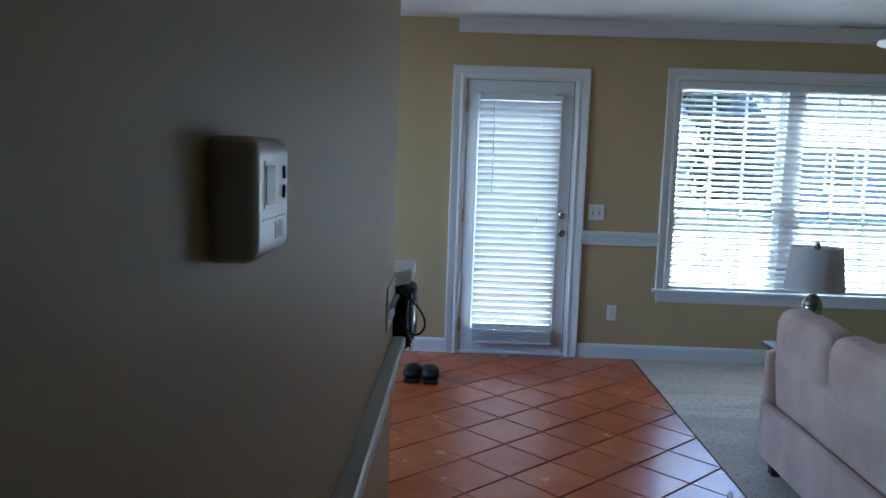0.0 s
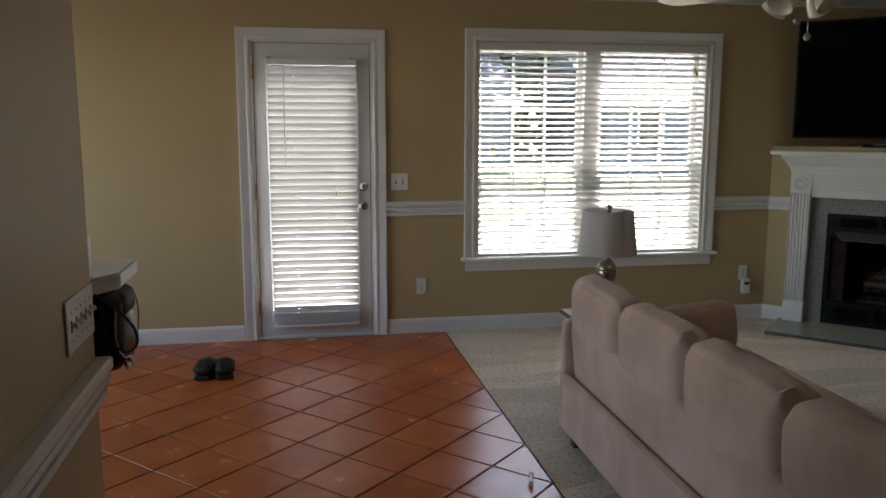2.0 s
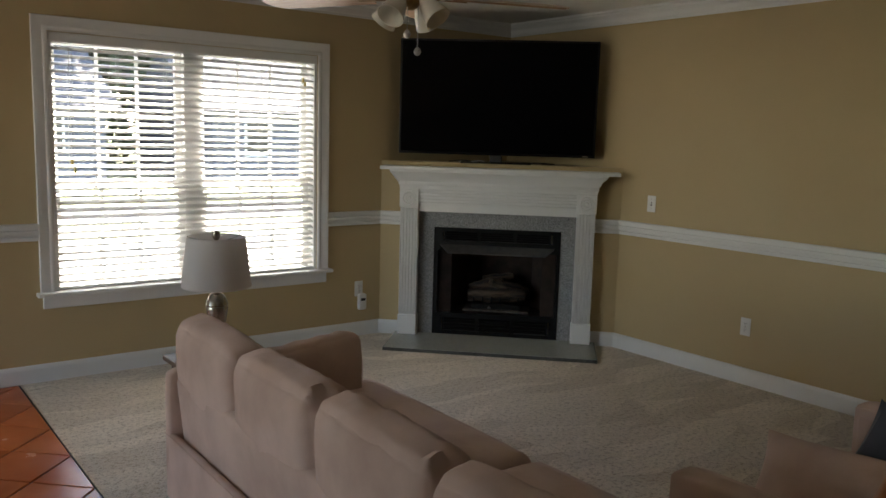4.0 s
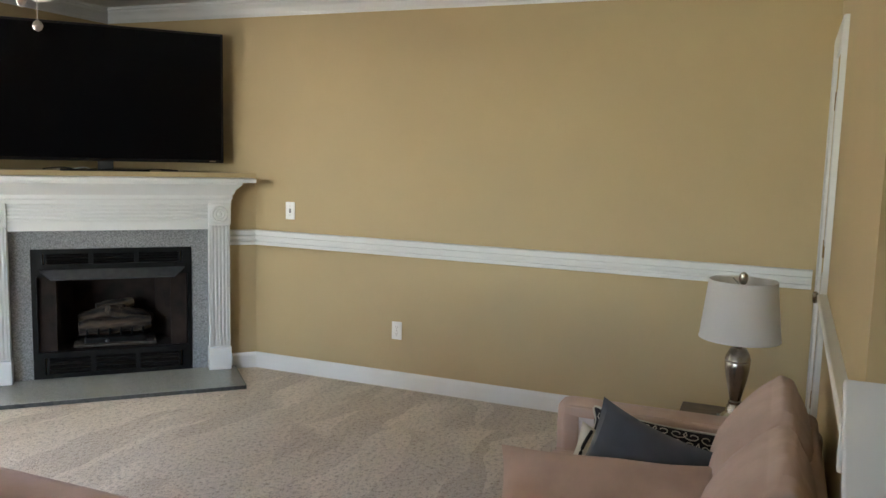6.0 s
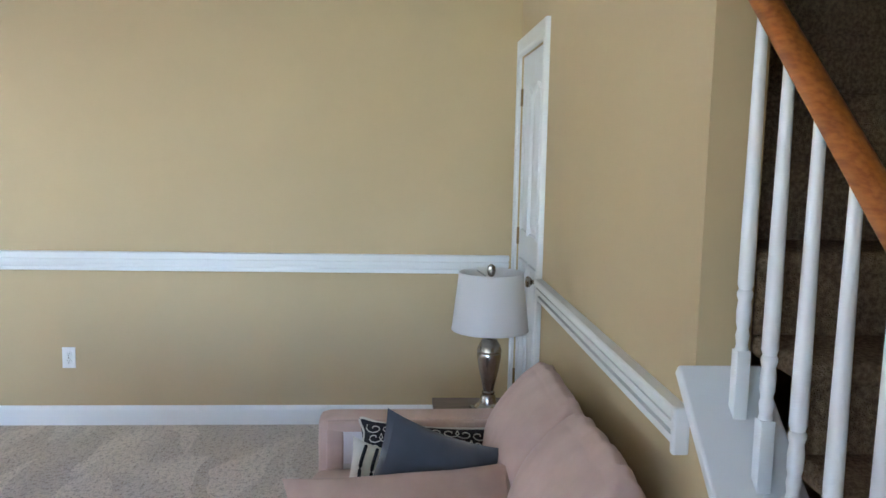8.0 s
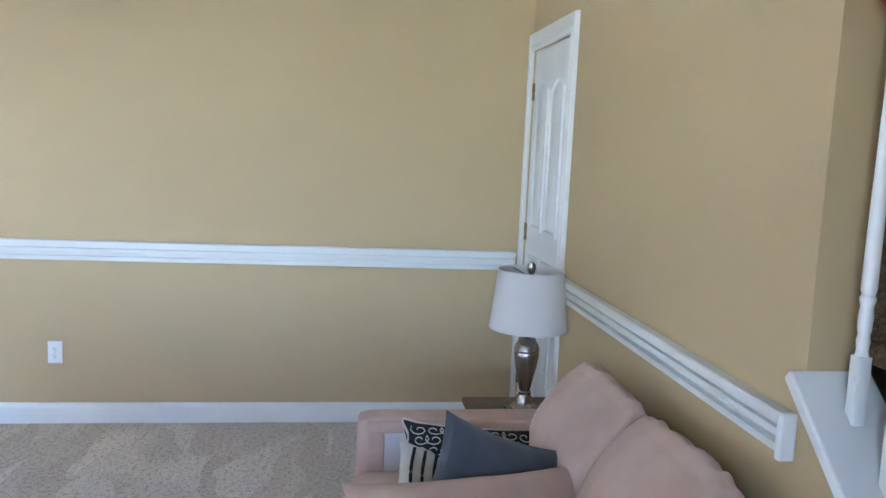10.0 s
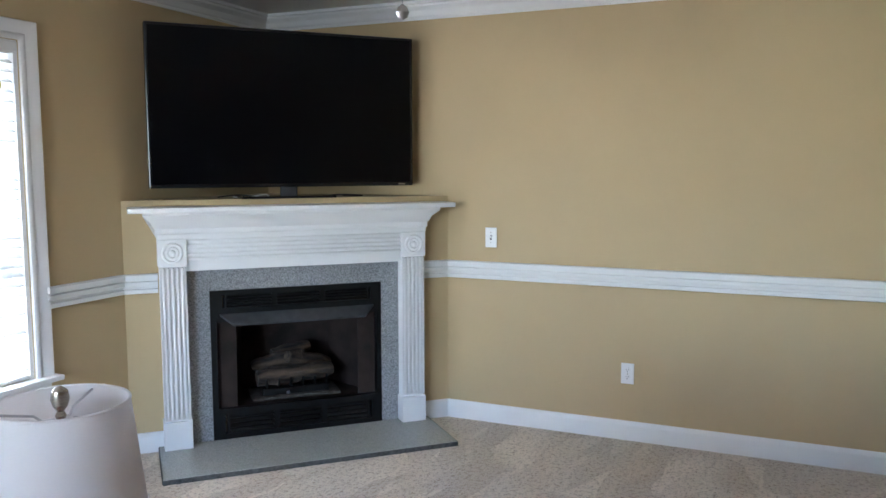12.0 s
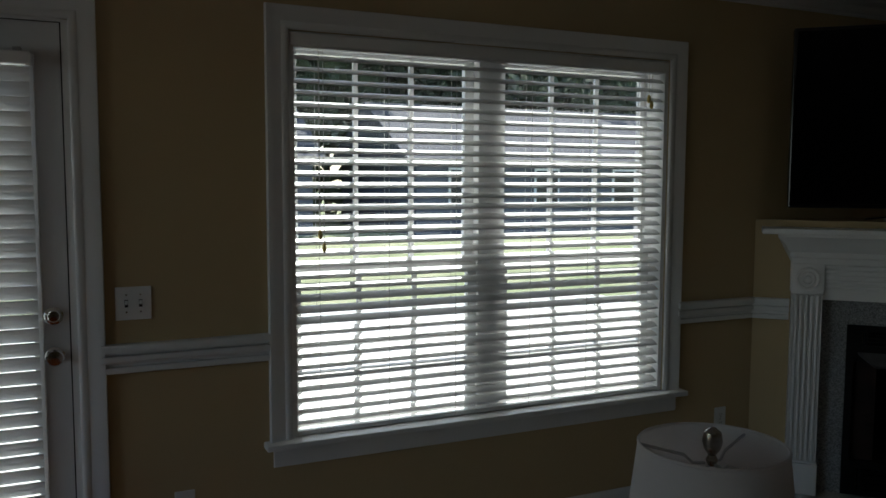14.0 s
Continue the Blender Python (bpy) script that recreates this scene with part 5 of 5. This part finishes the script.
def loveseat(m, label, length):
    """Same upholstery, thin square arms with an inset lining, two knife-edged back cushions."""
    ob = thing("sofa", label, "sofa", at=m, group="sofas")
    D, arm = 0.88, 0.11
    sofa_legs(ob, length, D)
    part("base_frame", cushion(length - 0.06, D - 0.05, 0.22, 0.02, n=8, wob=0.002), M_FABRIC, ob, smooth=True, at=at(0, D / 2, 0.205))
    part("back_frame", cushion(length - 0.03, 0.10, 0.46, 0.03, n=10, wob=0.003), M_FABRIC, ob, smooth=True, at=at(0, 0.075, 0.43, 8, 0, 0))
    for s in (-1, 1):
        a = part("arm", cushion(arm, D + 0.02, 0.46, 0.022, bulge=(0.004, 0.003, 0.003), n=10, wob=0.003, seed=s + length), M_FABRIC, ob, smooth=True, at=at(s * (length / 2 - arm / 2), D / 2 - 0.01, 0.362))
        x = -s * (arm / 2 + 0.004)
        part("arm_lining", boxed(-0.004, 0.004, -0.345, 0.37, -0.12, 0.175, bevel=0.003), M_FABRIC_PALE, a, "paler inset lining panel", at=at(x, 0.0, 0.02))
        part("lining_band", boxed(-0.003, 0.003, -0.343, 0.368, -0.01, 0.05, bevel=0.002), M_IVORY, a, "cream band across the lining", at=at(x - s * 0.003, 0.0, 0.02))
        for y0, y1 in ((-0.40, -0.34), (0.365, 0.425)):
            part("arm_border", cushion(0.024, y1 - y0, 0.40, 0.008, n=4), M_FABRIC, a, smooth=True, at=at(x, (y0 + y1) / 2, 0.0))
        part("arm_border", cushion(0.024, 0.82, 0.04, 0.008, n=6), M_FABRIC, a, smooth=True, at=at(x, 0.012, 0.204))
    inner = length - 2 * arm
    for i in range(2):
        w = inner / 2
        part("seat_cushion", cushion(w - 0.008, D - 0.16, 0.14, 0.04, bulge=(0, 0.008, 0.018), n=12, wob=0.004, seed=i + length), M_FABRIC, ob, smooth=True,
             at=at(-inner / 2 + w * (i + 0.5), D / 2 + 0.1, 0.35))
        w = (inner + 0.10) / 2
        part("back_cushion", back_cushion(w - 0.006, 0.26, 0.48, 0.07, 0.72, i * 2 + length), M_FABRIC, ob, smooth=True,
                 at=at(-(inner + 0.10) / 2 + w * (i + 0.5), 0.16, 0.548, 13, random.Random(i).uniform(-1.5, 1.5), 0))
    return ob


sofa(at(1.61, 3.14, 0, 0, 0, -90.6), "blush velvet sofa with four loose back cushions", 2.30)
loveseat(at(3.09, 1.71, 0, 0, 0, 0), "blush velvet loveseat with loose back cushions and throw pillows", 1.20)


def throw_pillow(name_label, m, w, h, t, material, seed, **shape):
    ob = thing("throw_pillow", name_label, "pillow", at=m)
    part("cover", pillow(w, h, t, seed=seed, **shape), material, ob, smooth=True)
    return ob


tp = throw_pillow("slate grey velvet throw pillow leaning on the loveseat", at(3.20, 2.225, 0.505, 16, -20, 92), 0.40, 0.36, 0.15, M_GREY, 1)
tb = throw_pillow("black throw pillow with cream scroll pattern and fringe", at(3.45, 2.235, 0.465, 44, -4, 88), 0.46, 0.32, 0.11, M_NAVY, 2)
def on_pillow(w, h, t, u, v, side):
    k = 1 - 0.12 * (1 - u * u) * abs(v) ** 3
    l2 = 1 - 0.12 * (1 - v * v) * abs(u) ** 3
    return (u * l2 * w / 2, side * (((1 - u * u) * (1 - v * v)) ** 0.42 * 1.06 * t / 2 + 0.001), v * k * h / 2)


for side in (1, -1):
    for i in range(8):
        for j in range(4):
            cu, cv, hand = -0.8 + 0.225 * i, 0.0 + 0.24 * j, (-1) ** (i + j)
            curl = [on_pillow(0.46, 0.32, 0.11, max(-0.97, min(0.97, cu + hand * (0.03 + 0.012 * q) * math.cos(0.7 * q))), max(-0.97, min(0.97, cv + (0.03 + 0.012 * q) * math.sin(0.7 * q))), side) for q in range(11)]
            part("scroll", tube(curl, 0.0019, 5), M_IVORY, tb)
part("piping", tube(curve_points([(0.225, 0.004, -0.155), (0.206, 0.008, -0.10), (0.210, -0.004, -0.05), (0.203, 0.008, 0.0), (0.210, -0.004, 0.05), (0.206, 0.008, 0.10), (0.227, 0.004, 0.158), (0.17, 0.008, 0.147), (0.11, -0.004, 0.146), (0.05, 0.008, 0.141), (-0.05, 0.008, 0.141), (-0.225, 0.004, 0.156)], 60), 0.004, 6), M_IVORY, tb, "cream wavy edging")
ts = throw_pillow("ivory pillow with black stripes tucked behind others", at(3.39, 2.375, 0.45, 46, -22, 100), 0.24, 0.24, 0.08, M_IVORY, 3)
for k in range(5):
    part("stripe", tube(curve_points([(-0.08 + 0.04 * k, 0.036, -0.08), (-0.07 + 0.04 * k, 0.043, 0.0), (-0.08 + 0.04 * k, 0.036, 0.08)], 12), 0.006, 6), M_NAVY, ts)
throw_pillow("blush velvet bolster pillow lying on the seat", at(3.04, 2.30, 0.44, 40, 2, 95), 0.70, 0.37, 0.22, M_FABRIC, 4, pinch=0.10, corner=0.02, puff=0.45)

# ---------- on the tile floor ----------
def clog(m, label):
    ob = thing("clog", label, "shoe", at=m, group="clogs by the door")
    b = cushion(0.10, 0.26, 0.03, 0.012, n=8)
    for v in b.verts:
        v.co.x *= 1 - 0.22 * max(0.0, -v.co.y / 0.13)
    part("sole", b, M_RUBBER, ob, smooth=True, at=at(0, 0, 0.0155))
    u = cushion(0.105, 0.15, 0.075, 0.035, n=10, bulge=(0.005, 0.01, 0.01))
    for v in u.verts:
        v.co.z *= 1 - 0.35 * max(0.0, v.co.y / 0.075)
    part("upper", u, M_RUBBER, ob, smooth=True, at=at(0, 0.055, 0.06))
    part("heel_strap", tube(curve_points([(-0.05, 0.0, 0.06), (-0.05, -0.07, 0.06), (0, -0.12, 0.065), (0.05, -0.07, 0.06), (0.05, 0.0, 0.06)], 24), 0.008, 8), M_RUBBER, ob, smooth=True)
    return ob


clog(at(-0.13, 5.65, 0, 0, 0, 176), "black rubber clog on the tile floor")
clog(at(-0.02, 5.64, 0, 0, 0, 185), "black rubber clog beside its pair")
toy = thing("chew_toy", "small white chew toy lying on the tiles", "toy", at=at(1.375, 3.90, 0.011, 0, 0, -17) @ Matrix.Diagonal((0.7, 0.7, 0.7, 1)))
part("stick", tube([(0, -0.06, 0), (0, 0.06, 0.002)], 0.011, 12), M_PLATE, toy, smooth=True)
for s in (-1, 1):
    part("end_knob", lathe([(0.004, -0.012), (0.015, -0.008), (0.0155, 0.006), (0.006, 0.012)], 16), M_PLATE, toy, smooth=True, at=at(0, s * 0.062, 0.002, 90, 0, 0))

# ---------- outdoors ----------
tagged(part("ground", boxed(-400, 400, YN + 0.16, 600, -0.6, -0.25), M_LAWN), "sunlit lawn outside reaching to the horizon", "lawn", kind="structure")
# added slab: the lawn's sun glare put into a pale colour
tagged(part("bounce_slab", boxed(-4, 8, YN + 0.17, YN + 7.5, -0.25, -0.16), M_PALE_GROUND), "pale slab added outside as glaring sunlit ground that bounces light", "patio", kind="structure")
tagged(part("road", boxed(-60, 60, 17.5, 20.0, -0.26, -0.235), M_ROOF), "grey asphalt road beyond the lawn", "road", kind="structure")


def leaf_crown(rx, ry, rz, count, seed, size=0.22):
    rng = random.Random(seed)
    verts, faces = [], []
    clumps = [(rng.uniform(-0.75, 0.75) * rx, rng.uniform(-0.75, 0.75) * ry, rng.uniform(-0.7, 0.8) * rz, rng.uniform(0.25, 0.5)) for _ in range(22)]
    for _ in range(count):
        cx, cy, cz, cr = rng.choice(clumps)
        d = Vector((rng.gauss(0, 1), rng.gauss(0, 1), rng.gauss(0, 1))).normalized() * cr * rng.uniform(0.5, 1.1)
        p = Vector((cx + d.x * rx, cy + d.y * ry, cz + d.z * rz * 0.8))
        a = Vector((rng.gauss(0, 1), rng.gauss(0, 1), rng.gauss(0, 1))).normalized()
        b = a.orthogonal().normalized()
        s = size * rng.uniform(0.6, 1.3)
        i = len(verts)
        verts += [p - a * s, p + b * s * 0.45, p + a * s, p - b * s * 0.45]
        faces.append((i, i + 1, i + 2, i + 3))
    me = bpy.data.meshes.new("crown")
    me.from_pydata(verts, [], faces)
    me.materials.append(M_LEAF)
    return me


crowns = [leaf_crown(2.8, 2.6, 3.2, 4200, s) for s in (1, 2, 3)]


def tree(x, y, h, i):
    ob = thing("tree", "leafy green tree beyond the lawn", "tree", at=at(x, y, -0.25, 0, 0, 40 * i), group="trees across the road")
    t = bmesh.new()
    tube([(0, 0, 0), (0.05, 0, h * 0.3), (0.12, 0.05, h * 0.62), (0.1, 0.1, h * 0.9)], 0.16, 8, t)
    for k in range(5):
        a = k * 1.3 + i
        tube([(0.05, 0, h * (0.35 + 0.07 * k)), (math.cos(a) * 0.8, math.sin(a) * 0.8, h * (0.5 + 0.07 * k)), (math.cos(a) * 1.6, math.sin(a) * 1.6, h * (0.62 + 0.06 * k))], 0.05, 6, t)
    part("trunk", t, M_BARK, ob)
    c = new("crown", crowns[i % 3])
    c.parent = ob
    c.matrix_basis = at(0, 0, h * 0.5) @ Matrix.Diagonal((h / 7, h / 7, h / 6.5, 1))


for i in range(30):
    rng = random.Random(100 + i)
    tree(-20 + (i % 15) * 4.2 + rng.uniform(-1, 1), (38.5 if i < 15 else 44) + rng.uniform(-1, 2), rng.uniform(9, 14), i)


def house(x, y, w, label):
    ob = thing("house", label, "house", at=at(x, y, -0.25))
    part("wall", boxed(-w / 2, w / 2, 0, 8, 0, 2.45), M_SIDING, ob)
    r = bmesh.new()
    pts = [(-0.4, 2.4), (8.4, 2.4), (4, 4.6)]
    s = [[r.verts.new((q, yy, z)) for yy, z in pts] for q in (-w / 2 - 0.4, w / 2 + 0.4)]
    r.faces.new(s[0])
    r.faces.new(s[1][::-1])
    for i in range(3):
        r.faces.new((s[0][i], s[0][(i + 1) % 3], s[1][(i + 1) % 3], s[1][i]))
    part("roof", r, M_ROOF, ob)
    n = int(w // 2.6)
    for k in range(n):
        cx = -w / 2 + (k + 0.5) * w / n
        wi = part("window", boxed(cx - 0.5, cx + 0.5, -0.05, 0.0, 0.9, 2.2), M_TRIM, ob)
        part("pane", boxed(cx - 0.42, cx + 0.42, -0.07, -0.051, 0.98, 2.12), M_DARKGLASS, wi)


house(17.5, 27.5, 13, "low grey house with dark shingled roof")
house(4.5, 29, 7, "low grey house with dark roof behind trees")

# ---------- floor tiles ----------
SIDE, JOINT = 0.2965, 0.009
OX, OY = 0.833 + SIDE / math.sqrt(2), 4.497


def clip(poly, axis, limit, keep_less):
    out = []
    for i, p in enumerate(poly):
        q = poly[(i + 1) % len(poly)]
        ip, iq = (p[axis] <= limit) == keep_less or p[axis] == limit, (q[axis] <= limit) == keep_less or q[axis] == limit
        if ip:
            out.append(p)
        if ip != iq:
            t = (limit - p[axis]) / (q[axis] - p[axis])
            out.append(tuple(p[k] + t * (q[k] - p[k]) for k in (0, 1)))
    return out


def tile_mesh(poly):
    bm = bmesh.new()
    cx, cy = sum(p[0] for p in poly) / len(poly), sum(p[1] for p in poly) / len(poly)
    rows = []
    for inset, z in ((0, ZF - 0.002), (0, -0.0025), (0.0025, 0.0)):
        ring = []
        for x, y in poly:
            d = Vector((cx - x, cy - y))
            d = d.normalized() * min(inset * 1.4, d.length * 0.5)
            ring.append(bm.verts.new((x + d.x, y + d.y, z)))
        rows.append(ring)
    for a, b in zip(rows, rows[1:]):
        for i in range(len(a)):
            bm.faces.new((a[i], a[(i + 1) % len(a)], b[(i + 1) % len(b)], b[i]))
    bm.faces.new(rows[-1])
    return finish(bm, "tile", M_TILE)


hd = (SIDE - JOINT) / math.sqrt(2)
full = [(hd, 0), (0, hd), (-hd, 0), (0, -hd)]
me_full = tile_mesh(full)
step = SIDE / math.sqrt(2)
for i in range(-40, 40):
    for j in range(-40, 40):
        if (i + j) % 2:
            continue
        cx, cy = OX + i * step, OY + j * step
        if cx < -1.6 or cx > XT + hd or cy < 0.4 or cy > YN + hd:
            continue
        poly = [(cx + x, cy + y) for x, y in full]
        whole = cx + hd < XT - 0.006 and cy + hd < YN - 0.015
        if whole:
            o = new("tile", me_full)
            o.matrix_basis = at(cx, cy, 0)
        else:
            poly = clip(clip(poly, 0, XT - 0.006, True), 1, YN - 0.015, True)
            if len(poly) < 3:
                continue
            area = abs(sum(p[0] * q[1] - p[1] * q[0] for p, q in zip(poly, poly[1:] + poly[:1]))) / 2
            if area < 0.0008:
                continue
            o = new("tile", tile_mesh([(x - cx, y - cy) for x, y in poly]))
            o.matrix_basis = at(cx, cy, 0)
        o.parent = floor_tiled
